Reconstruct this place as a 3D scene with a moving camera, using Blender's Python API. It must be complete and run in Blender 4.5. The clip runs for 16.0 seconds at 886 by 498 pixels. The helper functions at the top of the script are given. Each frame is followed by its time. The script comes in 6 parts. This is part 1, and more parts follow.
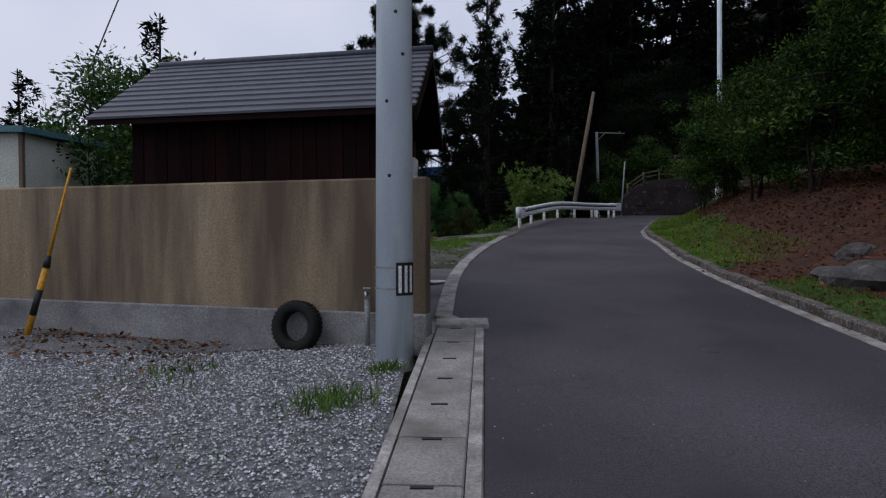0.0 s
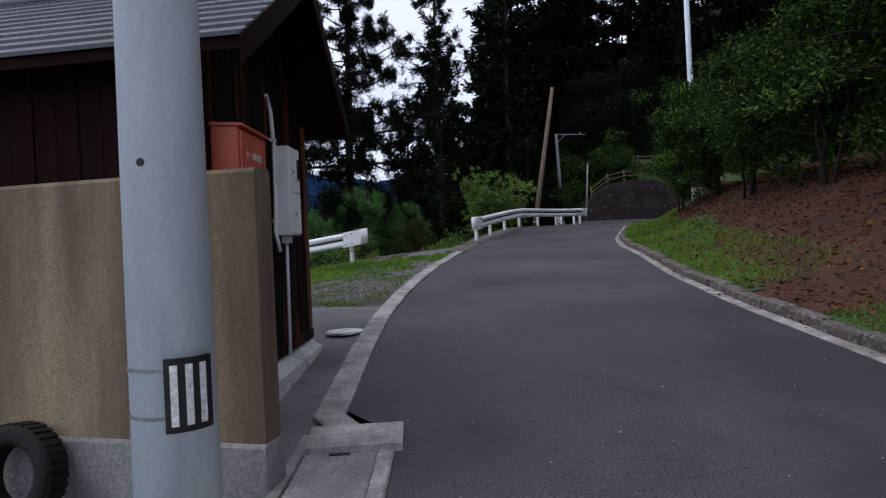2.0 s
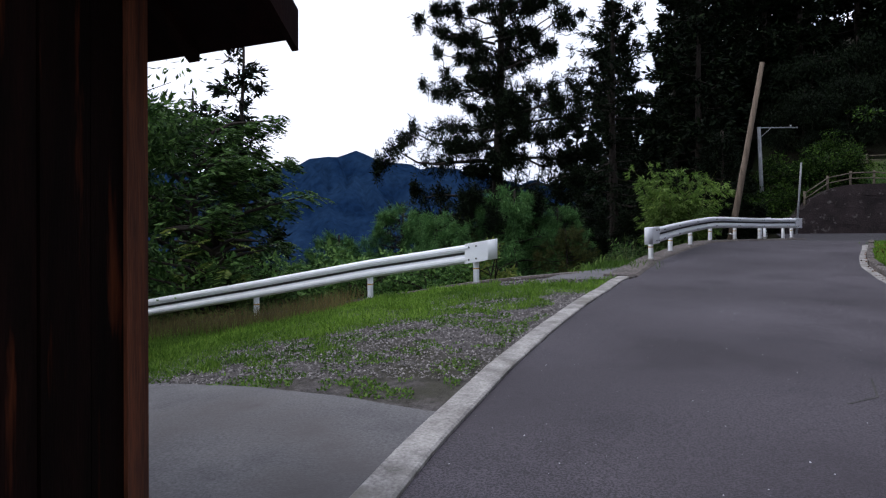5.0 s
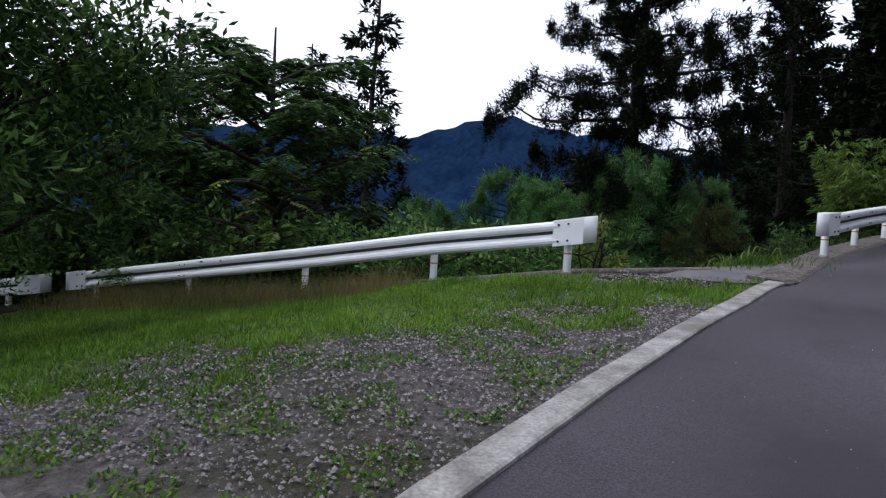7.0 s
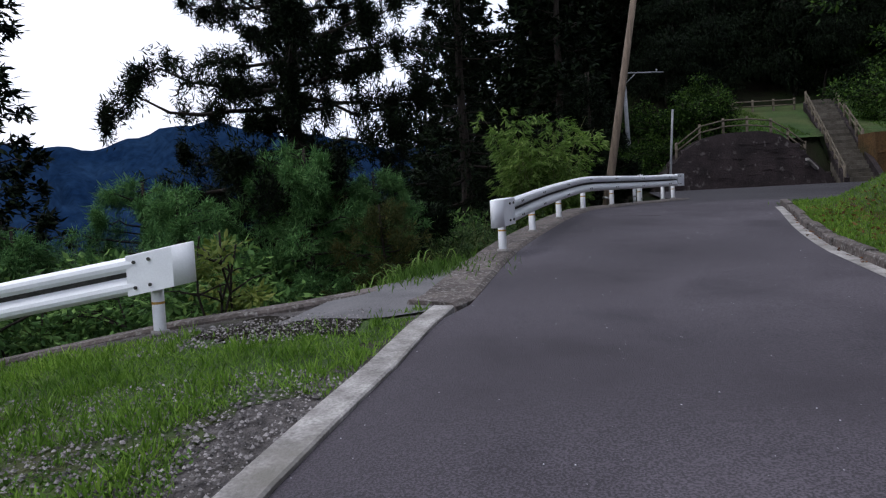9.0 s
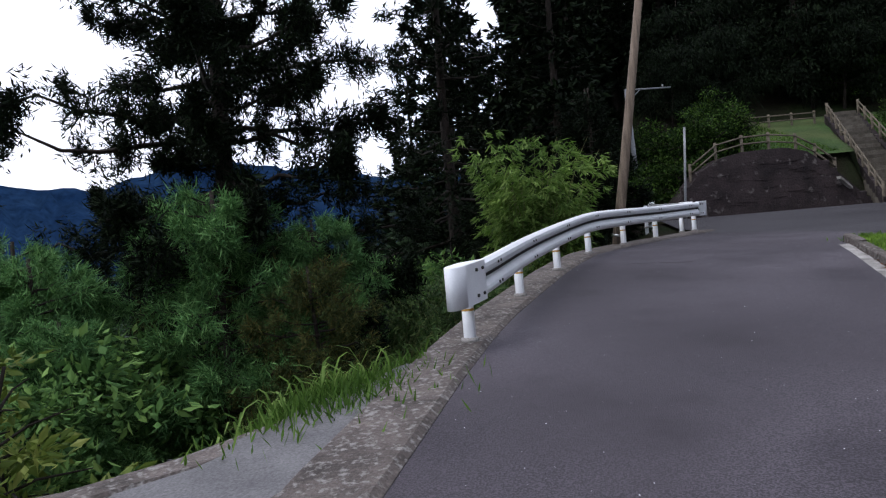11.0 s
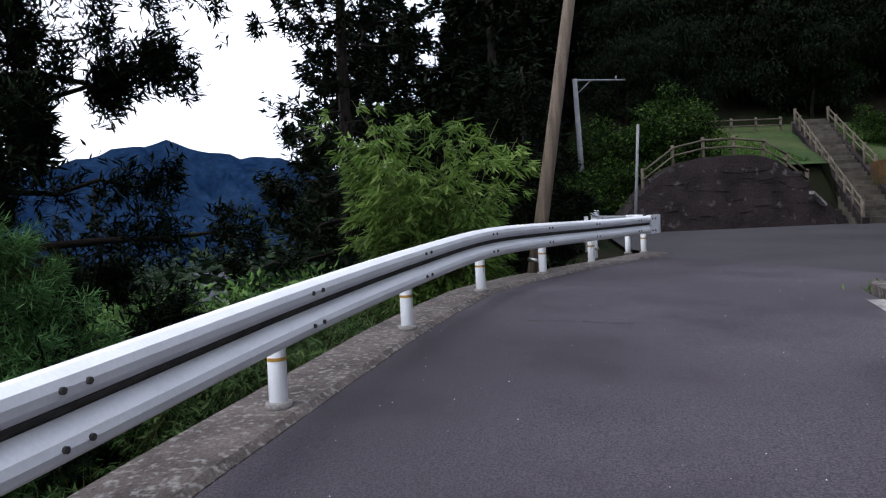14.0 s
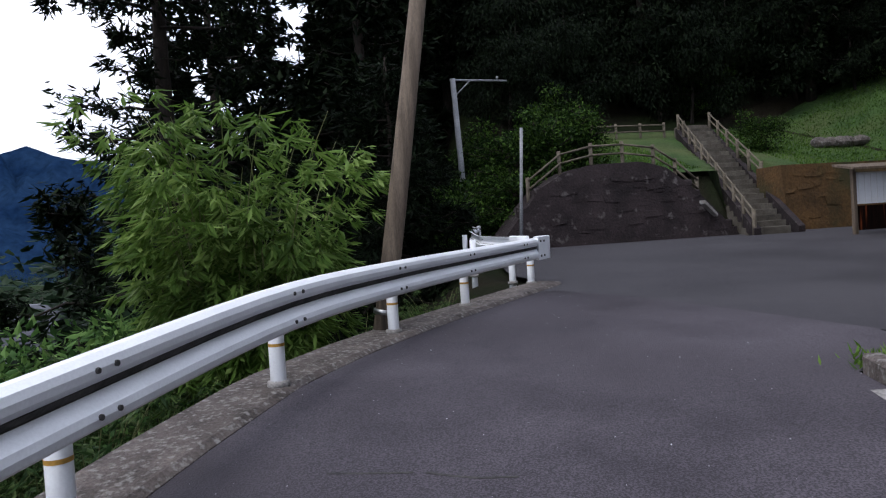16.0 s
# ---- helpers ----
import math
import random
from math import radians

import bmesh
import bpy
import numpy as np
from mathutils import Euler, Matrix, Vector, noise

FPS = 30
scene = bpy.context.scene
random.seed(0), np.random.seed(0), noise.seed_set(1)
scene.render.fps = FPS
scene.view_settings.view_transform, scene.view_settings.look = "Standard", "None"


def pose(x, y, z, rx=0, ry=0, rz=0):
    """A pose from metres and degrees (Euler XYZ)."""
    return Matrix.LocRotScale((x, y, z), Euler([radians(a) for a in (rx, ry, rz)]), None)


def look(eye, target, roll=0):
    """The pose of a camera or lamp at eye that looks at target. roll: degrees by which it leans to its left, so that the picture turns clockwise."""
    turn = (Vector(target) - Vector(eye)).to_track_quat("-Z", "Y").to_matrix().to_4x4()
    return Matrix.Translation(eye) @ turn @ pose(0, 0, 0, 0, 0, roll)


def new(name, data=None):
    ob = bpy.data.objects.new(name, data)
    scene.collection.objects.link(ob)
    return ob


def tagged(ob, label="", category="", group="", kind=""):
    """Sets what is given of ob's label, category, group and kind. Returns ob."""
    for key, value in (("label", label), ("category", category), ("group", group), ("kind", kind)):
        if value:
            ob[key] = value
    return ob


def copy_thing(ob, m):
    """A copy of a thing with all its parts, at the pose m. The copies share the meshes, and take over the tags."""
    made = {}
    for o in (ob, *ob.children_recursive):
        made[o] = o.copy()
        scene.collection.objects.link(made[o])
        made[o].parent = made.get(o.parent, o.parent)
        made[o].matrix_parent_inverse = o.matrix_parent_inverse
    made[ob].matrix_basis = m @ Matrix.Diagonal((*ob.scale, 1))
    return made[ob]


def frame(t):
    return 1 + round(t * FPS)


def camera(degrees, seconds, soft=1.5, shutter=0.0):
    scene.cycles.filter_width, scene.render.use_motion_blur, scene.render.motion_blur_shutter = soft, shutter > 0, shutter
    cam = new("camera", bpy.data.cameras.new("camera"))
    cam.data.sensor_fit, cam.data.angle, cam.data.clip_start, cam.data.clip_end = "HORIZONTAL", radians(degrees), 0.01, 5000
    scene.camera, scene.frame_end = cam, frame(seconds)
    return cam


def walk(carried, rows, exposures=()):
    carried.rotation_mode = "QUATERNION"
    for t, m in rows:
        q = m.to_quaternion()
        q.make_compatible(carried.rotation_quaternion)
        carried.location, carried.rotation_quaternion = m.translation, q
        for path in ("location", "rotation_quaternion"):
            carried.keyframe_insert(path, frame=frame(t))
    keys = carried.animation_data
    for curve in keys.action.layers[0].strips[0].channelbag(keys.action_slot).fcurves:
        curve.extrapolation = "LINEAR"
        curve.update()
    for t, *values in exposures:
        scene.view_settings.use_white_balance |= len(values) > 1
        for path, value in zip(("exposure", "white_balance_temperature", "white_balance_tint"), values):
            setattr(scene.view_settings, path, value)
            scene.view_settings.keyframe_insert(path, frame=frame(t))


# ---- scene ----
cam = camera(67.0, 16.0, soft=1.2)
ROWS = [
    (0.0, 0.065, 0.004, 1.376, 88.6, 0.02, 0.6),
    (0.5, 0.17, 0.739, 1.337, 87.48, -0.94, -3.53),
    (1.0, 0.307, 1.495, 1.416, 89.62, -0.14, -1.51),
    (1.5, 0.424, 2.353, 1.442, 89.4, 0.93, -0.48),
    (2.0, 0.556, 3.131, 1.51, 89.49, 2.44, -2.56),
    (2.5, 0.638, 3.848, 1.557, 87.83, 1.9, -0.14),
    (3.0, 0.724, 4.473, 1.626, 87.45, 1.67, 1.29),
    (5.5, 1.143, 8.25, 1.825, 90.13, -0.79, 15.0),
    (6.0, 1.207, 9.002, 1.869, 88.71, -1.27, 18.46),
    (6.5, 1.262, 9.641, 1.875, 89.38, -1.66, 24.29),
    (7.0, 1.397, 10.496, 1.916, 86.67, -3.39, 24.98),
    (7.5, 1.461, 11.326, 1.95, 87.96, -3.12, 23.73),
    (8.0, 1.56, 12.095, 1.992, 87.61, -1.25, 16.76),
    (8.5, 1.7, 12.952, 2.045, 86.67, 2.15, 5.46),
    (9.0, 1.844, 13.725, 2.121, 86.72, 2.97, 1.18),
    (9.5, 1.949, 14.47, 2.23, 88.85, 2.96, -1.01),
    (12.0, 2.885, 18.521, 2.522, 89.33, 6.41, 5.57),
    (12.5, 3.102, 19.246, 2.498, 88.92, 4.84, 8.91),
    (13.0, 3.383, 19.935, 2.536, 89.72, 6.12, 7.16),
    (13.5, 3.669, 20.599, 2.567, 88.95, 4.56, 5.97),
    (14.0, 4.015, 21.258, 2.676, 88.69, 2.52, -2.09),
    (14.5, 4.238, 21.958, 2.719, 89.03, 3.66, -3.82),
    (15.0, 4.481, 22.67, 2.86, 88.47, 2.26, -6.49),
    (15.5, 4.733, 23.391, 2.925, 90.03, 7.68, -7.18),
    (16.0, 4.988, 24.061, 2.99, 88.78, 3.65, -11.35),
]
walk(cam, [(t, pose(x, y, z, rx, ry, rz)) for t, x, y, z, rx, ry, rz in ROWS], exposures=[(0.0, -0.38), (0.7, -0.18), (1.5, 0.05), (3.0, 0.48), (6.5, 0.52), (9.5, 0.48), (12.5, 1.05), (13.2, 0.92), (14.0, 0.83), (16.0, 0.82)])

# ---- world and light: a bright overcast evening sky ----
world = bpy.data.worlds.new("world")
scene.world = world
world.use_nodes = True
wn, wl = world.node_tree.nodes, world.node_tree.links
sky = wn.new("ShaderNodeTexSky")
sky.sky_type, sky.sun_disc = "NISHITA", False
sky.sun_elevation, sky.sun_rotation = radians(38), radians(-60)
sky.dust_density, sky.air_density = 4.0, 1.2
cloud = wn.new("ShaderNodeTexNoise")
cloud.inputs["Scale"].default_value, cloud.inputs["Detail"].default_value = 2.2, 3.0
ramp = wn.new("ShaderNodeValToRGB")
ramp.color_ramp.elements[0].position, ramp.color_ramp.elements[1].position = 0.35, 0.7
ramp.color_ramp.elements[0].color, ramp.color_ramp.elements[1].color = (6.8, 7.4, 9.5, 1), (8.8, 9.2, 10.9, 1)
veil = wn.new("ShaderNodeMix")
veil.data_type, veil.inputs[0].default_value = "RGBA", 0.9
wl.new(cloud.outputs["Fac"], ramp.inputs[0])
wl.new(sky.outputs[0], veil.inputs[6])
wl.new(ramp.outputs[0], veil.inputs[7])
wl.new(veil.outputs[2], wn["Background"].inputs[0])
wn["Background"].inputs[1].default_value = 0.105
sun = new("sun", bpy.data.lights.new("sun", "SUN"))
sun.data.energy, sun.data.angle, sun.data.color = 0.7, radians(25), (1.0, 0.97, 0.93)
sun.matrix_world = look((0, 0, 30), (16, 9, 0))


# ---- materials ----
def nodes_of(name):
    m = bpy.data.materials.new(name)
    m.use_nodes = True
    return m, m.node_tree.nodes, m.node_tree.links, m.node_tree.nodes["Principled BSDF"]


def noise_node(n, l, scale, detail=4.0, stretch=None, rough=0.55):
    tc = n.new("ShaderNodeTexCoord")
    tx = n.new("ShaderNodeTexNoise")
    tx.inputs["Scale"].default_value, tx.inputs["Detail"].default_value, tx.inputs["Roughness"].default_value = scale, detail, rough
    if stretch:
        mp = n.new("ShaderNodeMapping")
        mp.inputs["Scale"].default_value = stretch
        l.new(tc.outputs["Object"], mp.inputs[0])
        l.new(mp.outputs[0], tx.inputs["Vector"])
    else:
        l.new(tc.outputs["Object"], tx.inputs["Vector"])
    return tx


def ramp_node(n, l, value, stops):
    r = n.new("ShaderNodeValToRGB")
    r.color_ramp.elements[0].position, r.color_ramp.elements[0].color = stops[0][0], (*stops[0][1], 1)
    r.color_ramp.elements[1].position, r.color_ramp.elements[1].color = stops[-1][0], (*stops[-1][1], 1)
    for p, c in stops[1:-1]:
        r.color_ramp.elements.new(p).color = (*c, 1)
    l.new(value, r.inputs[0])
    return r.outputs[0]


def mix_node(n, l, factor, a, b, blend="MIX"):
    m = n.new("ShaderNodeMix")
    m.data_type, m.blend_type = "RGBA", blend
    for socket, value in ((m.inputs[0], factor), (m.inputs[6], a), (m.inputs[7], b)):
        if isinstance(value, (int, float)):
            socket.default_value = value
        elif isinstance(value, tuple):
            socket.default_value = (*value, 1)
        else:
            l.new(value, socket)
    return m.outputs[2]


def surf(name, stops, scale, rough=0.8, fine=40.0, bump=0.2, depth=0.01, stain=None, stain_scale=0.6, stain_at=(0.5, 0.7), stretch=None, metal=0.0, island=0.0, spec=0.35, grain=0.8, hard=(0.25, 0.75), even=False):
    """Two scales of colour, an optional stain colour in large patches, fine relief."""
    m, n, l, p = nodes_of(name)
    big = noise_node(n, l, scale, 5.0, stretch)
    small = noise_node(n, l, fine, 3.0, None if even else stretch)
    col = ramp_node(n, l, big.outputs["Fac"], stops)
    grey = ramp_node(n, l, small.outputs["Fac"], [(hard[0], (0.5, 0.5, 0.5)), (hard[1], (1.4, 1.4, 1.4))])
    col = mix_node(n, l, grain, col, grey, "MULTIPLY")
    if stain:
        st = noise_node(n, l, stain_scale, 5.0, stretch)
        f = ramp_node(n, l, st.outputs["Fac"], [(stain_at[0], (0, 0, 0)), (stain_at[1], (1, 1, 1))])
        col = mix_node(n, l, f, col, stain)
    if island:
        gi = n.new("ShaderNodeObjectInfo") if island < 0 else n.new("ShaderNodeNewGeometry")
        r = gi.outputs["Random"] if island < 0 else gi.outputs["Random Per Island"]
        v = ramp_node(n, l, r, [(0.0, (1 - abs(island),) * 3), (1.0, (1 + abs(island),) * 3)])
        col = mix_node(n, l, 1.0, col, v, "MULTIPLY")
    l.new(col, p.inputs["Base Color"])
    p.inputs["Roughness"].default_value, p.inputs["Metallic"].default_value = rough, metal
    p.inputs["Specular IOR Level"].default_value = spec
    b = n.new("ShaderNodeBump")
    b.inputs["Strength"].default_value, b.inputs["Distance"].default_value = bump, depth
    l.new(small.outputs["Fac"], b.inputs["Height"])
    l.new(b.outputs[0], p.inputs["Normal"])
    return m


def leafy(name, dark, mid, light, rough=0.5, through_light=0.3):
    """Leaves: colour by leaf, and a little light let through."""
    m, n, l, p = nodes_of(name)
    gi = n.new("ShaderNodeNewGeometry")
    big = noise_node(n, l, 0.8, 3.0)
    c1 = ramp_node(n, l, gi.outputs["Random Per Island"], [(0.0, dark), (0.55, mid), (1.0, light)])
    c2 = ramp_node(n, l, big.outputs["Fac"], [(0.3, (0.6, 0.65, 0.6)), (0.7, (1.3, 1.25, 1.1))])
    col = mix_node(n, l, 1.0, c1, c2, "MULTIPLY")
    l.new(col, p.inputs["Base Color"])
    p.inputs["Roughness"].default_value, p.inputs["Specular IOR Level"].default_value = rough, 0.1
    tr = n.new("ShaderNodeBsdfTranslucent")
    l.new(col, tr.inputs[0])
    mx = n.new("ShaderNodeMixShader")
    mx.inputs[0].default_value = through_light
    l.new(p.outputs[0], mx.inputs[1])
    l.new(tr.outputs[0], mx.inputs[2])
    l.new(mx.outputs[0], n["Material Output"].inputs[0])
    return m


ASPHALT = surf("asphalt", [(0.3, (0.038, 0.032, 0.0405)), (0.7, (0.1, 0.087, 0.103))], 0.8, 0.72, 85.0, 0.7, 0.012, (0.03, 0.0245, 0.031), 0.4, (0.44, 0.62), spec=0.4, grain=1.0, hard=(0.43, 0.59))
ASPHALT_B = surf("newer_asphalt", [(0.3, (0.042, 0.039, 0.045)), (0.7, (0.062, 0.058, 0.065))], 0.5, 0.75, 85.0, 0.7, 0.012, (0.03, 0.028, 0.032), 0.3, (0.48, 0.7), spec=0.35, grain=1.0, hard=(0.4, 0.62))
RED_WOOD = surf("red_brown_post_wood", [(0.3, (0.04, 0.012, 0.006)), (0.7, (0.16, 0.05, 0.022))], 2.5, 0.6, 20.0, 0.4, 0.006, (0.015, 0.006, 0.004), 1.5, (0.55, 0.7), stretch=(9, 9, 0.5))
FAR_LEAF = leafy("far_wood_foliage", (0.0096, 0.0208, 0.0112), (0.0176, 0.036, 0.0192), (0.036, 0.06, 0.028), 0.8, 0.1)
DEAD_LEAF = leafy("fallen_leaves", (0.05, 0.018, 0.008), (0.12, 0.045, 0.02), (0.24, 0.12, 0.06), 0.8, 0.1)
CONCRETE = surf("concrete", [(0.3, (0.09446, 0.09241, 0.09713)), (0.7, (0.1653, 0.1607, 0.1647))], 2.2, 0.85, 60.0, 0.5, 0.006, (0.07872, 0.07232, 0.07179), 1.1, (0.5, 0.72))
KERB = surf("worn_kerb_concrete", [(0.3, (0.17, 0.16, 0.15)), (0.7, (0.44, 0.42, 0.4))], 4.5, 0.85, 50.0, 0.6, 0.01, (0.16, 0.15, 0.13), 1.6, (0.52, 0.72))
BASE_CONC = surf("mossy_base_concrete", [(0.3, (0.05, 0.042, 0.038)), (0.7, (0.15, 0.125, 0.113))], 3.5, 0.9, 45.0, 0.8, 0.015, (0.25, 0.238, 0.225), 21.0, (0.52, 0.68))
STUCCO = surf("stained_wall_render", [(0.3, (0.2, 0.15, 0.095)), (0.7, (0.36, 0.285, 0.19))], 1.3, 0.9, 70.0, 0.35, 0.004, (0.1, 0.075, 0.056), 0.8, (0.42, 0.66), stretch=(2.4, 2.4, 0.3), even=True, spec=0.2)
PLINTH = surf("grey_plinth", [(0.3, (0.16, 0.16, 0.16)), (0.7, (0.288, 0.288, 0.284))], 2.0, 0.85, 50.0, 0.4, 0.006, (0.096, 0.096, 0.096), 1.5, (0.5, 0.7))
CHARRED = surf("dark_charred_boards", [(0.3, (0.004, 0.0025, 0.002)), (0.7, (0.012, 0.005, 0.004))], 3.0, 0.7, 30.0, 0.4, 0.006, (0.16, 0.042, 0.015), 1.9, (0.56, 0.74), stretch=(5, 5, 0.45), island=-0.35, spec=0.06)
BOARDS_RED = surf("dark_red_brown_boards", [(0.3, (0.009, 0.004, 0.004)), (0.7, (0.02, 0.007, 0.006))], 2.0, 0.8, 30.0, 0.4, 0.006, (0.012, 0.006, 0.006), 0.7, (0.45, 0.7), stretch=(6, 6, 0.5), island=-0.3, spec=0.06)
ROOFING = surf("slate_grey_metal_roof", [(0.3, (0.03168, 0.03725, 0.05555)), (0.7, (0.05472, 0.06286, 0.08781))], 2.5, 0.5, 40.0, 0.15, 0.003, (0.036, 0.0388, 0.05376), 0.8, (0.5, 0.75), island=-0.12, spec=0.5)
WHITE_STEEL = surf("white_painted_steel", [(0.3, (0.82, 0.84, 0.87)), (0.7, (0.9, 0.92, 0.94))], 4.0, 0.45, 70.0, 0.06, 0.002, (0.4, 0.39, 0.36), 2.6, (0.68, 0.86), spec=0.5, grain=0.12)
MATT_BLACK = surf("matt_black", [(0.3, (0.03, 0.03, 0.03)), (0.7, (0.09, 0.085, 0.08))], 6.0, 0.9)
AMBER = surf("amber_reflector_band", [(0.3, (0.5, 0.27, 0.05)), (0.7, (0.62, 0.36, 0.08))], 8.0, 0.5, 30.0, 0.05)
POLE_CONC = surf("pale_pole_concrete", [(0.3, (0.5866, 0.672, 0.756)), (0.7, (0.7896, 0.888, 0.92))], 1.4, 0.75, 60.0, 0.2, 0.003, (0.4061, 0.468, 0.5292), 1.0, (0.55, 0.75), stretch=(3, 3, 0.4), grain=0.16, even=True)
POLE_WOOD = surf("weathered_pole_wood", [(0.3, (0.1, 0.075, 0.055)), (0.7, (0.22, 0.17, 0.125))], 2.0, 0.85, 30.0, 0.5, 0.008, (0.05, 0.04, 0.03), 1.2, (0.5, 0.7), stretch=(8, 8, 0.5))
POLE_GREY = surf("grey_steel_pole", [(0.3, (0.2, 0.21, 0.22)), (0.7, (0.32, 0.33, 0.34))], 3.0, 0.6)
BLACK = surf("black_plastic", [(0.3, (0.012, 0.012, 0.013)), (0.7, (0.022, 0.022, 0.024))], 5.0, 0.5, 60.0, 0.1)
RUBBER = surf("worn_tyre_rubber", [(0.3, (0.005, 0.005, 0.005)), (0.7, (0.012, 0.012, 0.011))], 6.0, 0.85, 50.0, 0.3)
PLATE_WHITE = surf("white_reflective_sheet", [(0.3, (0.62, 0.63, 0.62)), (0.7, (0.75, 0.76, 0.75))], 6.0, 0.4, 60.0, 0.02)
RED_PAINT = surf("sun_faded_red_paint", [(0.3, (0.5, 0.075, 0.042)), (0.7, (0.62, 0.145, 0.085))], 3.0, 0.45, 60.0, 0.05, 0.002, (0.28, 0.05, 0.035), 1.2, (0.5, 0.72), spec=0.5, grain=0.15)
GREY_BOX = surf("pale_grey_plastic", [(0.3, (0.66, 0.67, 0.67)), (0.7, (0.78, 0.79, 0.79))], 3.0, 0.5, 60.0, 0.03, grain=0.15)
STEEL = surf("dull_steel", [(0.3, (0.35, 0.36, 0.37)), (0.7, (0.5, 0.5, 0.5))], 8.0, 0.35, 60.0, 0.05, metal=0.9)
BLUE_GREY = surf("blue_grey_shutter_paint", [(0.3, (0.13, 0.16, 0.2)), (0.7, (0.2, 0.235, 0.28))], 4.0, 0.5, 50.0, 0.05)
YELLOW = surf("yellow_stick_paint", [(0.3, (0.55, 0.25, 0.02)), (0.7, (0.7, 0.36, 0.03))], 6.0, 0.5)
CREAM = surf("cream_metal_panel", [(0.3, (0.5, 0.52, 0.45)), (0.7, (0.62, 0.64, 0.56))], 2.0, 0.6, 40.0, 0.05)
TEAL = surf("teal_roof_edge", [(0.3, (0.07, 0.16, 0.19)), (0.7, (0.1, 0.22, 0.26))], 3.0, 0.5)
GLASS_DARK = surf("dark_window_glass", [(0.3, (0.02, 0.022, 0.025)), (0.7, (0.03, 0.033, 0.037))], 1.0, 0.08, 5.0, 0.0, spec=0.6)
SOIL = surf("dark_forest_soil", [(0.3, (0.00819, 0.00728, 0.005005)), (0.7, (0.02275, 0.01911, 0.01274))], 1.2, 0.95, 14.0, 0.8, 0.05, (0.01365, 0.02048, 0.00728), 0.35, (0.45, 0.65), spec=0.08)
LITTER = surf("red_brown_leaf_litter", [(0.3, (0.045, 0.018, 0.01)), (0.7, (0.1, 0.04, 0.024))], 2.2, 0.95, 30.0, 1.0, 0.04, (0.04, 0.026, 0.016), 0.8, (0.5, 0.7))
GRAVEL_BED = surf("grey_gravel_bed", [(0.3, (0.06, 0.06, 0.064)), (0.7, (0.26, 0.26, 0.28))], 14.0, 0.95, 55.0, 1.0, 0.03, (0.12, 0.09, 0.06), 0.5, (0.56, 0.74))
GRAVEL_DARK = surf("dark_dirt_and_gravel", [(0.3, (0.04, 0.035, 0.034)), (0.7, (0.15, 0.136, 0.13))], 12.0, 0.95, 60.0, 1.0, 0.03, (0.05, 0.048, 0.03), 0.9, (0.5, 0.66))
TURF = surf("short_turf", [(0.3, (0.028, 0.055, 0.012)), (0.7, (0.07, 0.12, 0.028))], 1.6, 0.95, 30.0, 1.0, 0.04, (0.07, 0.06, 0.03), 0.7, (0.55, 0.75))
LAWN = surf("hillside_lawn", [(0.3, (0.018, 0.045, 0.009)), (0.7, (0.048, 0.099, 0.021))], 0.6, 0.95, 8.0, 1.0, 0.06, (0.075, 0.09, 0.03), 0.25, (0.5, 0.72))
STONE_A = surf("gravel_stone", [(0.3, (0.26, 0.265, 0.28)), (0.7, (0.48, 0.485, 0.51))], 12.0, 0.8, 60.0, 0.4, island=0.85)
STONE_B = surf("dull_gravel_stone", [(0.3, (0.1131, 0.1041, 0.1018)), (0.7, (0.2488, 0.2318, 0.2262))], 12.0, 0.85, 60.0, 0.4, island=0.85)
STONE_DARK = surf("dark_wall_stone", [(0.3, (0.016, 0.011, 0.012)), (0.7, (0.05, 0.036, 0.037))], 1.4, 0.9, 16.0, 0.8, 0.03, (0.14, 0.125, 0.12), 3.2, (0.61, 0.7), island=0.5)
STONE_MOSS = surf("mossy_orange_wall_stone", [(0.3, (0.06, 0.035, 0.014)), (0.7, (0.15, 0.08, 0.028))], 0.8, 0.9, 12.0, 0.8, 0.03, (0.035, 0.04, 0.015), 0.6, (0.45, 0.65), island=0.3)
BARK = surf("dark_bark", [(0.3, (0.012, 0.009, 0.007)), (0.7, (0.035, 0.026, 0.02))], 4.0, 0.95, 30.0, 0.9, 0.02, stretch=(4, 4, 0.8))
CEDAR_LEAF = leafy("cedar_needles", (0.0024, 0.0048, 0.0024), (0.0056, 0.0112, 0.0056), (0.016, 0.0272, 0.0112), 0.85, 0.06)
CEDAR_BROWN = leafy("tired_cedar_needles", (0.018, 0.032, 0.012), (0.05, 0.072, 0.025), (0.14, 0.12, 0.04), 0.8, 0.25)
PINE_LEAF = leafy("soft_green_needles", (0.02805, 0.07618, 0.02653), (0.08417, 0.1967, 0.06995), (0.1834, 0.3428, 0.1327), 0.75, 0.25)
BROAD_LEAF = leafy("broad_leaves", (0.01334, 0.03335, 0.01), (0.03668, 0.08337, 0.02334), (0.125, 0.2252, 0.0667), 0.65, 0.3)
# broad-leaf colours more than doubled: brighter light painted into the scrub
BROAD_LEAF_LIT = leafy("broad_leaves_lit", (0.03159, 0.07371, 0.02457), (0.08775, 0.1843, 0.05616), (0.2106, 0.351, 0.1088), 0.65, 0.3)
HEDGE_LEAF = leafy("hedge_leaves", (0.006, 0.016, 0.004), (0.022, 0.052, 0.011), (0.095, 0.175, 0.034), 0.7, 0.22)
# near-black green: the wood's shade on the hill is put into this leaf colour
HILL_LEAF_SHADED = leafy("hill_leaves_shaded", (0.001837, 0.004043, 0.001837), (0.00441, 0.009555, 0.004043), (0.01213, 0.02132, 0.009188), 0.8, 0.12)
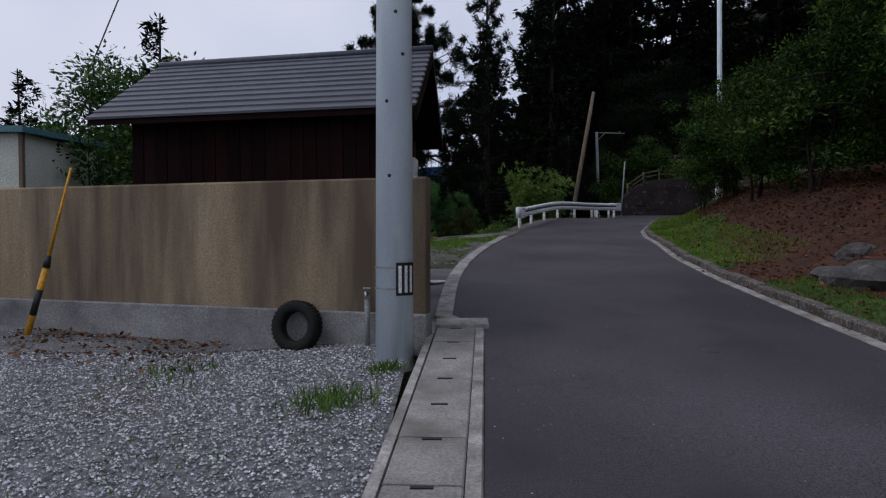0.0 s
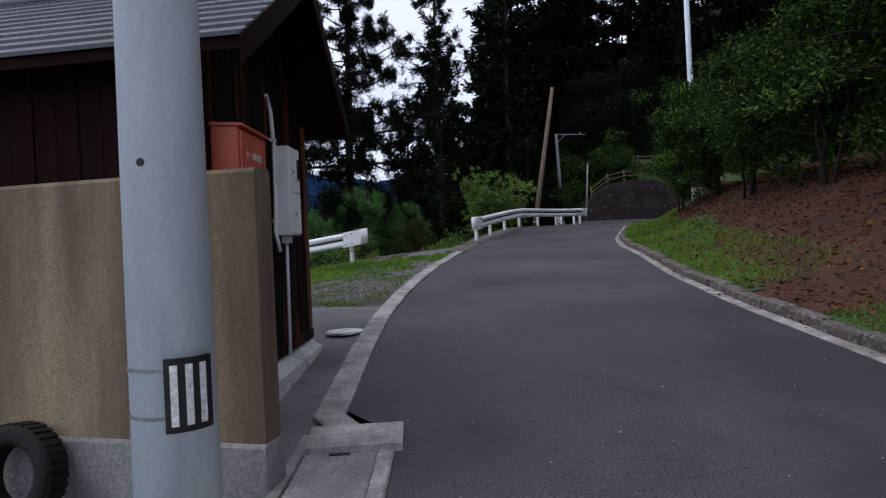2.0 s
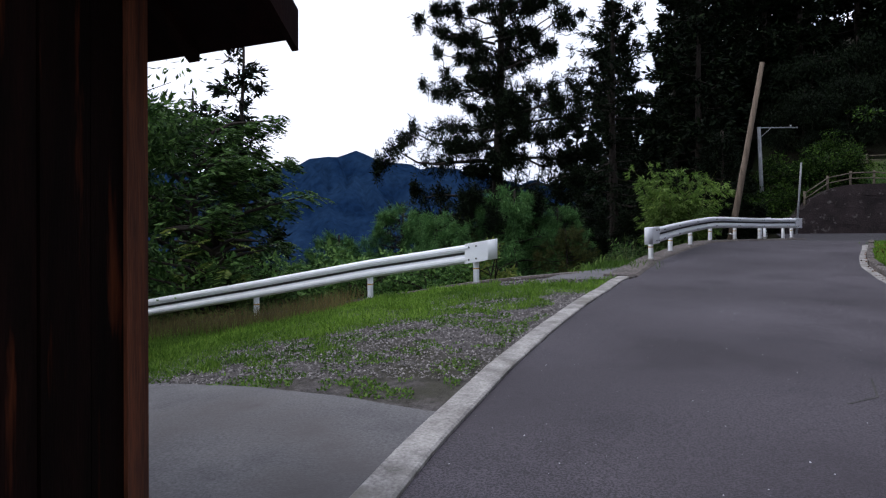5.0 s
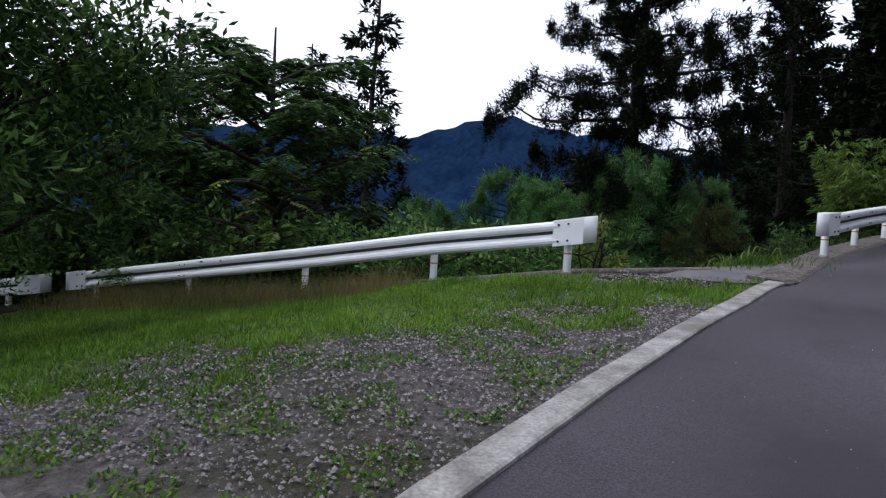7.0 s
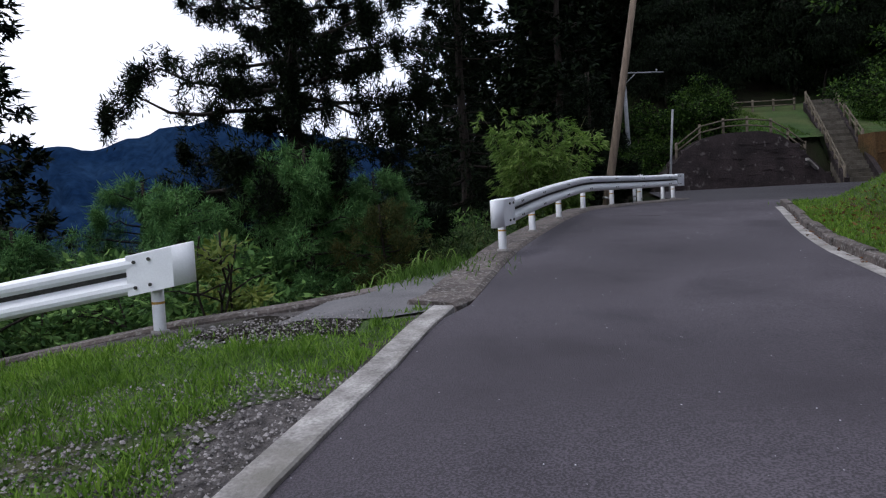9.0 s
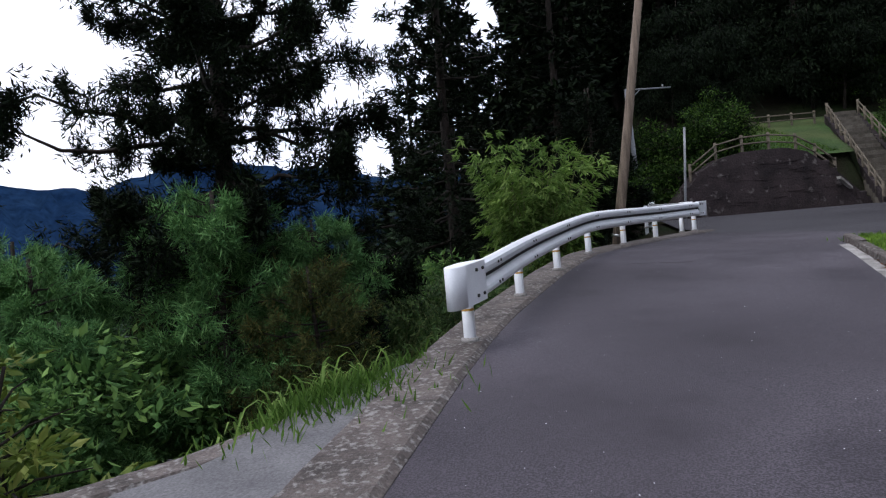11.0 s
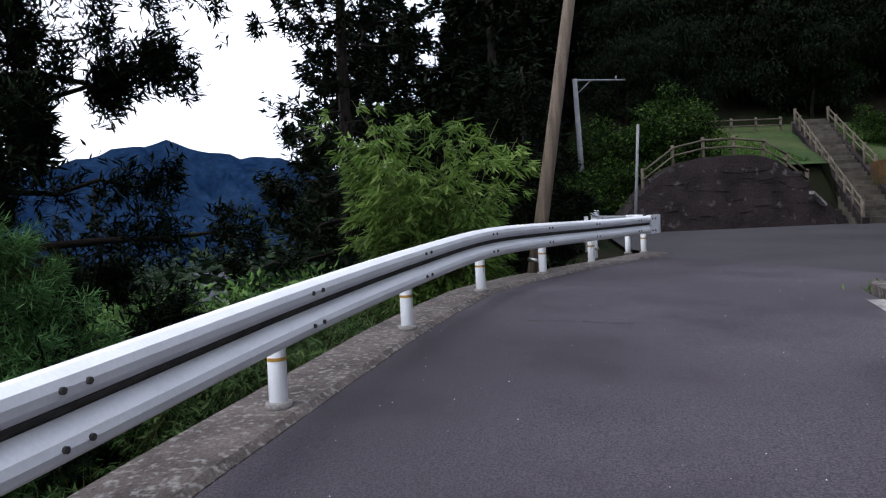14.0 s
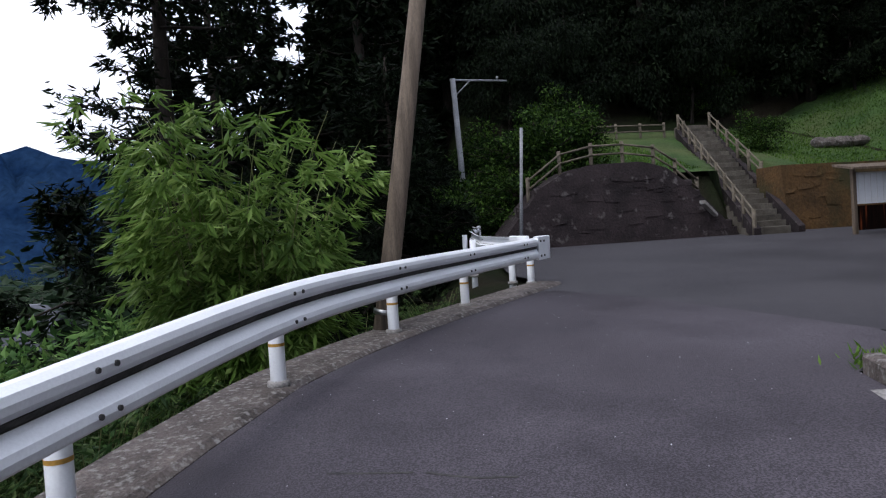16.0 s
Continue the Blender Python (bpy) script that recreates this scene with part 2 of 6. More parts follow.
BAMBOO_LEAF = leafy("bamboo_leaves", (0.06792, 0.1294, 0.02587), (0.1358, 0.2372, 0.05175), (0.2868, 0.4025, 0.1294), 0.5, 0.4)
BAMBOO_DULL = leafy("dull_bamboo_leaves", (0.01965, 0.04552, 0.013), (0.04913, 0.09707, 0.02861), (0.1351, 0.1896, 0.07153), 0.5, 0.3)
YOUNG_LEAF = leafy("yellow_green_leaves", (0.08, 0.13, 0.03), (0.16, 0.22, 0.05), (0.28, 0.32, 0.1), 0.45, 0.4)
GRASS_LEAF = leafy("grass_blades", (0.06325, 0.1323, 0.01725), (0.138, 0.2645, 0.0391), (0.2415, 0.3795, 0.0759), 0.5, 0.35)
WEED_LEAF = leafy("weed_leaves", (0.0405, 0.08775, 0.0162), (0.081, 0.162, 0.0297), (0.1485, 0.243, 0.06075), 0.55, 0.3)
GRASS_DRY = leafy("dry_seed_grass", (0.1, 0.09, 0.045), (0.17, 0.13, 0.07), (0.2, 0.2, 0.08), 0.6, 0.3)
CULM = surf("bamboo_culm", [(0.3, (0.12, 0.15, 0.05)), (0.7, (0.2, 0.2, 0.08))], 3.0, 0.5)
FENCE_WOOD = surf("grey_fence_wood", [(0.3, (0.0935, 0.0782, 0.0578)), (0.7, (0.187, 0.1581, 0.119))], 4.0, 0.85, 40.0, 0.3)
COVER = surf("drain_cover_concrete", [(0.3, (0.2, 0.19, 0.18)), (0.7, (0.33, 0.315, 0.3))], 3.0, 0.85, 60.0, 0.5, 0.006, (0.14, 0.13, 0.115), 1.3, (0.52, 0.72), island=-0.12)
ROCK = surf("dark_weathered_rock", [(0.3, (0.035, 0.034, 0.034)), (0.7, (0.12, 0.115, 0.11))], 3.0, 0.9, 25.0, 0.8, 0.02, (0.2, 0.195, 0.185), 5.0, (0.62, 0.74))
LEDGE = surf("pale_smooth_concrete", [(0.3, (0.36, 0.36, 0.355)), (0.7, (0.52, 0.52, 0.51))], 3.0, 0.8, 50.0, 0.4, 0.006, (0.2, 0.19, 0.18), 1.4, (0.55, 0.72))
STEP_STONE = surf("worn_stair_stone", [(0.3, (0.07, 0.06, 0.048)), (0.7, (0.15, 0.135, 0.11))], 2.5, 0.9, 30.0, 0.4, island=-0.2)
# blue stands for distance haze, painted into the base colour of the woods
HAZY_MOUNTAIN = surf("hazy_wooded_mountain", [(0.35, (0.005544, 0.01622, 0.04187)), (0.65, (0.01155, 0.02869, 0.06352))], 0.02, 1.0, 0.12, 0.0, spec=0.0)
FAR_WALL = surf("pale_house_wall", [(0.3, (0.5, 0.52, 0.55)), (0.7, (0.6, 0.62, 0.64))], 1.0, 0.8)
FAR_BLUE = surf("pale_blue_roof", [(0.3, (0.22, 0.34, 0.42)), (0.7, (0.3, 0.42, 0.5))], 1.0, 0.5)
MANHOLE = surf("white_painted_iron_cover", [(0.3, (0.5, 0.5, 0.49)), (0.7, (0.66, 0.66, 0.65))], 9.0, 0.6, 40.0, 0.4)
WIRE = surf("black_cable", [(0.3, (0.02, 0.02, 0.02)), (0.7, (0.03, 0.03, 0.03))], 5.0, 0.6)


# ---- mesh helpers ----
def part(name, bm, material, parent=None, label=""):
    """Links a bmesh as one mesh object, under a thing or part if one is given."""
    me = bpy.data.meshes.new(name)
    bm.to_mesh(me)
    bm.free()
    me.materials.append(material)
    ob = new(name, me)
    if parent is not None:
        ob.parent = parent
    if label:
        ob["label"] = label
    return ob


def mesh_part(name, verts, faces, material, parent=None, smooth=False):
    """Links arrays of vertices and equal-sided faces as one mesh object."""
    verts, faces = np.asarray(verts, np.float32), np.asarray(faces, np.int32)
    me = bpy.data.meshes.new(name)
    me.vertices.add(len(verts))
    me.vertices.foreach_set("co", verts.ravel())
    me.loops.add(faces.size)
    me.loops.foreach_set("vertex_index", faces.ravel())
    me.polygons.add(len(faces))
    me.polygons.foreach_set("loop_start", np.arange(len(faces), dtype=np.int32) * faces.shape[1])
    me.polygons.foreach_set("use_smooth", np.full(len(faces), smooth))
    me.update(calc_edges=True)
    me.materials.append(material)
    ob = new(name, me)
    if parent is not None:
        ob.parent = parent
    return ob


def thing(name, x, y, z, label, category, group="", rz=0.0):
    ob = new(name)
    ob.matrix_world = pose(x, y, z, 0, 0, rz)
    ob.empty_display_size = 0.1
    return tagged(ob, label, category, group)


def box(x0, x1, y0, y1, z0, z1, bevel=0.0, bm=None):
    """A box between the given bounds, its edges rounded by bevel."""
    own = bmesh.new()
    bmesh.ops.create_cube(own, size=1.0)
    for v in own.verts:
        v.co = Vector((x0 if v.co.x < 0 else x1, y0 if v.co.y < 0 else y1, z0 if v.co.z < 0 else z1))
    if bevel:
        bmesh.ops.bevel(own, geom=own.edges[:], offset=bevel, segments=2, profile=0.6, affect="EDGES")
    if bm is None:
        return own
    me = bpy.data.meshes.new("tmp")
    own.to_mesh(me)
    own.free()
    bm.from_mesh(me)
    bpy.data.meshes.remove(me)
    return bm


def tube(points, radii, sides=8, bm=None, cap=True):
    """A round bar through the points with a radius at each."""
    bm = bm or bmesh.new()
    rings = []
    pts = [Vector(p) for p in points]
    for i, p in enumerate(pts):
        d = (pts[min(i + 1, len(pts) - 1)] - pts[max(i - 1, 0)]).normalized()
        a = d.cross(Vector((0, 0, 1)) if abs(d.z) < 0.9 else Vector((1, 0, 0))).normalized()
        b = d.cross(a)
        r = radii[i] if not isinstance(radii, (int, float)) else radii
        rings.append([bm.verts.new(p + r * (math.cos(6.28319 * k / sides) * a + math.sin(6.28319 * k / sides) * b)) for k in range(sides)])
    for r0, r1 in zip(rings, rings[1:]):
        for k in range(sides):
            f = bm.faces.new((r0[k], r0[(k + 1) % sides], r1[(k + 1) % sides], r1[k]))
            f.smooth = True
    if cap:
        bm.faces.new(rings[0][::-1])
        bm.faces.new(rings[-1])
    bmesh.ops.recalc_face_normals(bm, faces=bm.faces[:])
    return bm


def sweep(profile, path, closed=True):
    """A profile of (side, up) pairs swept along (x, y, z) points; side is to the right of the way."""
    bm, rings = bmesh.new(), []
    pts = [Vector(p) for p in path]
    for i, p in enumerate(pts):
        d = pts[min(i + 1, len(pts) - 1)] - pts[max(i - 1, 0)]
        right = Vector((d.y, -d.x, 0)).normalized()
        rings.append([bm.verts.new(p + s * right + Vector((0, 0, u))) for s, u in profile])
    n = len(profile)
    for r0, r1 in zip(rings, rings[1:]):
        for k in range(n if closed else n - 1):
            bm.faces.new((r0[k], r0[(k + 1) % n], r1[(k + 1) % n], r1[k]))
    if closed:
        bm.faces.new(rings[0][::-1])
        bm.faces.new(rings[-1])
    bmesh.ops.recalc_face_normals(bm, faces=bm.faces[:])
    return bm


def unit(a):
    return a / np.maximum(np.linalg.norm(a, axis=-1, keepdims=True), 1e-9)


def kites(rng, base, way, length, width, fold=0.15):
    """Leaf blades as folded kites: arrays of bases, ways, lengths and widths."""
    n = len(base)
    way = unit(way)
    side = unit(np.cross(way, rng.normal(size=(n, 3)) * 0.5 + np.array([0, 0, 1.0])))
    up = np.cross(side, way)
    length, width = np.reshape(length, (-1, 1)), np.reshape(width, (-1, 1))
    mid = base + way * length * 0.45 - up * width * fold
    v = np.stack([base, mid + side * width / 2, base + way * length, mid - side * width / 2], 1)
    f = np.arange(4 * n).reshape(n, 4)
    return v.reshape(-1, 3), f


def join(*sets):
    verts, faces, at = [], [], 0
    for v, f in sets:
        verts.append(v)
        faces.append(f + at)
        at += len(v)
    return np.concatenate(verts), np.concatenate(faces)


# ---- the lie of the land ----
ROAD_Z = ([-60, 0, 7, 19.4, 23.3, 25.3, 27.2, 29, 30.8, 32.4, 34.5, 41, 60, 2000], [-3.0, 0, 0.43, 1.25, 1.485, 1.64, 1.81, 1.95, 2.0, 2.03, 2.09, 2.42, 2.6, 2.6])
LEFT = ([-60, 0, 3, 6.98, 7.02, 9.3, 11, 12.8, 14.5, 16.3, 17.1, 17.9, 18.9, 19.62, 19.68, 21.9, 23.3, 24.3, 25.5, 27.05, 28.1, 29.15, 30.1, 31.2, 32.6, 34.0, 34.3, 34.8, 36, 41], [-2.7, 0.09, 0.22, 0.43, 0.08, 0.16, 0.27, 0.47, 0.73, 1.06, 1.23, 1.42, 1.61, 1.8, 1.92, 2.37, 2.69, 2.98, 3.4, 3.98, 4.42, 4.92, 5.52, 6.35, 7.5, 8.75, 8.95, 8.75, 8.6, 9.6])
RIGHT = ([-60, 0, 5.6, 7.1, 9.1, 10.5, 12.4, 13.4, 16.6, 19.4, 22.0, 24.3, 26.6, 28], [1.3, 3.7, 3.95, 4.05, 4.2, 4.3, 4.56, 4.68, 5.33, 5.79, 6.45, 7.25, 8.15, 8.65])


def road_z(y):
    return float(np.interp(y, *ROAD_Z))


def left_x(y):
    return float(np.interp(y, *LEFT))


def right_x(y):
    return float(np.interp(y, *RIGHT))


def smooth(a, b, v):
    t = min(1.0, max(0.0, (v - a) / (b - a)))
    return t * t * (3 - 2 * t)


def lerp(a, b, t):
    return a + (b - a) * t


def land(x, y):
    """Height of the ground: road plane, yard falling to the left, valley, bank and hill to the right."""
    z = road_z(y)
    xl = left_x(y)
    if x < xl:
        dx = xl - x
        k = smooth(8.0, 12.0, y)
        z -= (1 - k) * 0.2 * min(1.0, dx / 2.6) + k * 0.122 * min(dx, 16) * min(1.0, dx / 6)
        ye = 20.35 + min(0.0, 0.35 * (x + 9)) + 0.9 * smooth(0.0, 1.2, x)
        xe = xl - 0.62 - 0.5 * (1 - smooth(21.6, 22.8, y))
        d = min(y - ye, xe - x)
        if d > 0:
            z -= 0.62 * min(d, 7) + 0.3 * max(0.0, min(d - 7, 45)) + 0.02 * max(0.0, min(d - 52, 300))
    xr = right_x(y)
    end = 1 - smooth(26.6, 28.3, y)
    if x > xr and end > 0:
        dx = x - xr
        z += end * float(np.interp(dx, [0, 0.16, 1.0, 1.7, 3.4, 8, 16, 40, 120], [0.0, 0.1, 0.2, 0.55, 1.38, 2.4, 5.5, 20, 50]))
    if y > 43.0 and x > 10.5:
        far = min(y - 43.0, 45)
        z += (1.9 + 0.29 * min(far, 9) + 0.5 * max(0, far - 9)) * smooth(10.5, 13.5, x) * smooth(42.9, 43.3, y)
    elif y > 43.0:
        z += 0.1 * min(y - 43.0, 40) * smooth(4.0, 12.0, x)
    if 41.0 < y < 50.0 and abs(x - lerp(18.25, 21.1, (y - 41.3) / 8.2)) < 0.95:
        z = min(z, 2.2 + 0.523 * (y - 41.3))
    if x > 26.0:
        z += 0.45 * min(x - 26, 80) * smooth(27.0, 33.0, y)
    return z


def sheet(name, nu, nv, where, material, lift, kind="structure", label="", parent=None, skirt=0.0):
    """A draped sheet: where(u, v) gives x, y for u, v from 0 to 1."""
    verts = []
    for j in range(nv + 1):
        for i in range(nu + 1):
            x, y = where(i / nu, j / nv)
            verts.append((x, y, land(x, y) + lift))
    idx = np.arange((nu + 1) * (nv + 1)).reshape(nv + 1, nu + 1)
    faces = np.stack([idx[:-1, :-1], idx[:-1, 1:], idx[1:, 1:], idx[1:, :-1]], -1).reshape(-1, 4)
    ob = mesh_part(name, verts, faces, material, parent, True)
    return tagged(ob, label, "", "", kind)


# ---- the large structure ----
def spread(near, far, n, power):
    """Grid lines close together in the middle and wide apart far off."""
    t = np.linspace(-1, 1, n)
    return np.sign(t) * (near * np.abs(t) + far * np.abs(t) ** power)


gx, gy = 3.0 + spread(48, 1150, 190, 7), 20.0 + spread(48, 1150, 190, 7)
gverts = []
for yy in gy:
    for xx in gx:
        on_road = left_x(yy) - 0.75 < xx < right_x(yy) + 0.2 and yy < 46 or (4 < xx < 26 and 28 < yy < 43)
        gverts.append((xx, yy, land(xx, yy) - (0.12 if on_road else 0.05)))
gi = np.arange(190 * 190).reshape(190, 190)
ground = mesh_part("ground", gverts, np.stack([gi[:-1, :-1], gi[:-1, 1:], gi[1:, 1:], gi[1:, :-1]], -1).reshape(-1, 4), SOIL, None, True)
tagged(ground, "dark soil and undergrowth of a wooded hillside", "ground", "", "structure")

SEAM = ([28.0, 28.35, 28.9, 29.6, 31.0, 32.3, 33.4], [8.6, 9.6, 9.75, 9.6, 9.35, 9.05, 8.55])


def seam_x(y):
    return right_x(y) if y < 28 else float(np.interp(y, *SEAM))


sheet("road", 12, 160, lambda u, v: (lerp(left_x(lerp(-45, 33.4, v)), seam_x(lerp(-45, 33.4, v)), u), lerp(-45, 33.4, v)), ASPHALT, 0.0, label="worn dark grey asphalt lane climbing uphill")
sheet("road_2", 24, 48, lambda u, v: (lerp(seam_x(lerp(28.0, 42.4, v)) if lerp(28.0, 42.4, v) < 33.4 else left_x(lerp(28.0, 42.4, v)), 34.0, u), lerp(28.0, 42.4, v)), ASPHALT_B, 0.0, label="open asphalt turning place at the top of the lane")

# gravel yard, concrete apron, grass plot
WALL_A, WALL_B = Vector((-0.165, 6.26)), Vector((-9.6, 9.18))


def wall_y(x):
    return WALL_A.y + (WALL_A.x - x) * 0.31


sheet("gravel_yard", 60, 60, lambda u, v: (lerp(-13, -0.3, u), lerp(-9, wall_y(lerp(-13, -0.3, u)), v)), GRAVEL_BED, -0.012, label="loose grey gravel yard before the wall")
def apron_end(x):
    return float(np.interp(x, [-7.0, -4.6, -3.4, -2.05, -1.05, 0.1], [13.9, 13.3, 12.85, 12.4, 12.05, 11.6]))+ 0.012 * math.sin(7 * x) + 0.012 * math.sin(17 * x)


sheet("apron", 40, 30, lambda u, v: (lerp(-7.0, left_x(lerp(6.5, 12.0, v)) - 0.16, u), lerp(6.5, apron_end(lerp(-7.0, 0.15, u)), v)), CONCRETE, 0.004, label="grey concrete apron beside the shed")
sheet("gravel_verge", 40, 40, lambda u, v: (lerp(-10, left_x(lerp(11.3, 20.2, v)) - 0.15, u), lerp(11.0, 20.2, v)), GRAVEL_DARK, -0.02, label="dark dirt and gravel strip along the lane")
sheet("slab", 8, 8, lambda u, v: (lerp(lerp(0.2, 1.15, v), left_x(lerp(19.45, 22.6, v)) - 0.2, u), lerp(19.45, 22.6, v) + 0.1 * math.sin(7 * u) * (1 - v)), CONCRETE, 0.003, label="cracked concrete slab by the lane edge")

sheet("plot_turf", 60, 100, lambda u, v: (lerp(-9.5, left_x(lerp(15.3, 19.5, v)) - 0.32 - 1.1 * (1 - v) ** 2 + 0.09 * math.sin(37 * v) + 0.06 * math.sin(83 * v + 1), u), lerp(15.3 + 0.5 * math.sin(9 * u) + 0.25 * math.sin(31 * u) - 1.2 * (1 - u), 19.5 + 0.2 * math.sin(23 * u), v)), TURF, -0.0155, label="patchy short turf of the plot")
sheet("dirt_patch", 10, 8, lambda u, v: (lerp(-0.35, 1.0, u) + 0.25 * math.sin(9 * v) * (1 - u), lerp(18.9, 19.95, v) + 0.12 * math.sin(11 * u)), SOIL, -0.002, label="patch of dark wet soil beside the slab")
edge_path = [(-9.5, 20.05), (-6, 20.2), (-3, 20.3), (-1, 20.32), (0.2, 20.38), (0.75, 20.75), (1.2, 21.4)]
ob = part("kerb_4", sweep([(-0.12, -0.4), (-0.12, 0.03), (-0.1, 0.045), (0.12, 0.04), (0.14, 0.01), (0.14, -0.4)], [(x, y, land(x, min(y, 20.2))) for x, y in edge_path]), BASE_CONC)
tagged(ob, "weathered concrete edging above the valley slope", "kerb", "", "structure")

# right verge: turf foot and leaf litter bank
sheet("verge_turf", 16, 60, lambda u, v: (right_x(lerp(10.8, 28.2, v)) + 0.14 + u * lerp(0.2, 1.5 + 0.35 * math.sin(v * 17) + 0.9 * max(0.0, v - 0.75) * 4, min(1, v * 3)), lerp(10.8, 28.2, v)), TURF, 0.012, label="green grass along the foot of the bank")
sheet("verge_turf", 8, 30, lambda u, v: (right_x(lerp(4.6, 9.4, v)) + 0.14 + u * (0.55 + 0.12 * math.sin(v * 15)) * min(1.0, 6 * v, 6 * (1 - v)), lerp(4.6, 9.4, v)), TURF, 0.012, label="narrow dull grass strip behind the kerb")
sheet("leaf_bank", 30, 60, lambda u, v: (right_x(lerp(-12, 27.0, v)) + 0.14 + u * 7.0, lerp(-12, 27.0, v)), LITTER, 0.004, label="bank covered with red-brown fallen leaves")
sheet("hill_lawn", 150, 60, lambda u, v: (lerp(14.6, 46, u), lerp(43.4, 52, v)), LAWN, 0.03, label="sloping green lawn above the retaining wall")

# concrete edge strips
edge = [(left_x(y), y) for y in np.linspace(7.0, 19.55, 40)]
ob = part("kerb_1", sweep([(-0.2, -0.12), (-0.2, 0.025), (-0.185, 0.035), (-0.015, 0.03), (0.0, 0.02), (0.0, -0.12)], [(x, y, road_z(y)) for x, y in edge]), KERB)
tagged(ob, "chipped pale concrete edge strip of the lane", "kerb", "", "structure")
base_path = [(left_x(y), y, road_z(y)) for y in np.linspace(19.6, 34.3, 50)]
ob = part("kerb_2", sweep([(-0.52, -0.6), (-0.52, 0.04), (-0.5, 0.055), (-0.05, 0.04), (0.0, 0.005), (0.0, -0.3)], base_path), BASE_CONC)
tagged(ob, "mossy concrete base strip under the guardrail", "kerb", "", "structure")
ry = -30.0
kerb3 = new("kerb_3")
tagged(kerb3, "weathered concrete kerb blocks along the bank", "kerb", "", "structure")
while ry < 27.9:
    y0, y1 = ry + 0.006, min(ry + 0.6, 28.0) - 0.006
    jog = 0.012 * math.sin(ry * 7.3)
    bm = sweep([(0.0, -0.15), (0.0, 0.1 + jog), (0.02, 0.12 + jog), (0.12, 0.12 + jog), (0.14, 0.1), (0.14, -0.15)], [(right_x(y0) + jog, y0, road_z(y0)), (right_x(y1) + jog, y1, road_z(y1))])
    part("kerb_block", bm, BASE_CONC, kerb3)
    ry += 0.6
gut = part("gutter", sweep([(-0.14, -0.1), (-0.14, 0.006), (0.0, 0.012), (0.0, -0.1)], [(right_x(y), y, road_z(y)) for y in np.linspace(-30, 27.6, 80)]), KERB)
tagged(gut, "narrow pale concrete gutter strip with fallen leaves", "gutter", "", "structure")

# roadside drain with covers
drain = thing("drain", 0, 0, 0, "roadside gutter with grey concrete covers", "drain")
part("side_wall", sweep([(-0.09, -0.3), (-0.09, 0.01), (-0.015, 0.015), (-0.005, 0.0), (-0.005, -0.3)], [(left_x(y), y, road_z(y)) for y in np.linspace(-20, 6.97, 40)]), KERB, drain)
part("side_wall", sweep([(-0.55, -0.3), (-0.55, 0.012), (-0.49, 0.016), (-0.485, -0.3)], [(left_x(y), y, road_z(y)) for y in np.linspace(-20, 6.97, 40)]), KERB, drain)
part("end_slab", sweep([(-0.5, -0.3), (-0.5, 0.04), (0.03, 0.045), (0.04, -0.3)], [(left_x(6.9), y, road_z(y)) for y in (6.7, 7.05)]), KERB, drain)
for k in range(26):
    y0 = 6.68 - 0.6 * (k + 1)
    y1 = y0 + 0.592
    j = 0.004 * math.sin(k * 5.1)
    bm = sweep([(-0.48, -0.08), (-0.48, 0.004 + j), (-0.47, 0.012 + j), (-0.105, 0.012 + j), (-0.095, 0.004 + j), (-0.095, -0.08)], [(left_x(y), y, road_z(y)) for y in (y0, y0 + 0.1, y1 - 0.1, y1)])
    cover = part("cover", bm, COVER, drain)
    if k < 14:
        cx = left_x(y1) - 0.29
        part("lifting_slot", box(cx - 0.055, cx + 0.055, y1 - 0.02, y1 + 0.006, road_z(y1) - 0.02, road_z(y1) + 0.0165 + j), BLACK, cover)

# cracks and a worn hole in the asphalt
for k, pts in enumerate(([(5.0, 27.46), (5.16, 27.41), (5.3, 27.37), (5.42, 27.34)], [(5.48, 27.32), (5.6, 27.24), (5.72, 27.18), (5.9, 27.14)], [(2.7, 12.2), (2.95, 12.4), (3.1, 12.9)])):
    ck = part("road_crack", sweep([(-0.008, -0.01), (-0.008, 0.003), (0.008, 0.003), (0.008, -0.01)], [(x, y, road_z(y)) for x, y in pts]), MATT_BLACK)
    tagged(ck, "thin dark crack in the asphalt surface", "crack", "", "structure")
pit = part("road_pit", tube([(2.32, 5.74, road_z(5.74) - 0.02), (2.32, 5.74, road_z(5.74) + 0.0105)], [0.05, 0.045], 12), MATT_BLACK)
tagged(pit, "small dark worn pit in the asphalt", "pit", "", "structure")

# ---- concrete yard wall ----
wdir = (WALL_B - WALL_A).normalized()
wnor = Vector((wdir.y, -wdir.x))
wnor = wnor if wnor.y > 0 else -wnor
wall = thing("wall_south", 0, 0, 0, "tan rendered yard wall with dark water stains", "wall")
wall["kind"] = "structure"


def along_wall(profile, a, b):
    """Extrudes a (depth, z) profile along the wall from a to b metres."""
    bm, rings = bmesh.new(), []
    for s in (a, b):
        p = WALL_A + wdir * s
        rings.append([bm.verts.new((p.x + wnor.x * d, p.y + wnor.y * d, z)) for d, z in profile])
    n = len(profile)
    for k in range(n):
        bm.faces.new((rings[0][k], rings[0][(k + 1) % n], rings[1][(k + 1) % n], rings[1][k]))
    bm.faces.new(rings[0][::-1])
    bm.faces.new(rings[1])
    bmesh.ops.recalc_face_normals(bm, faces=bm.faces[:])
    return bm


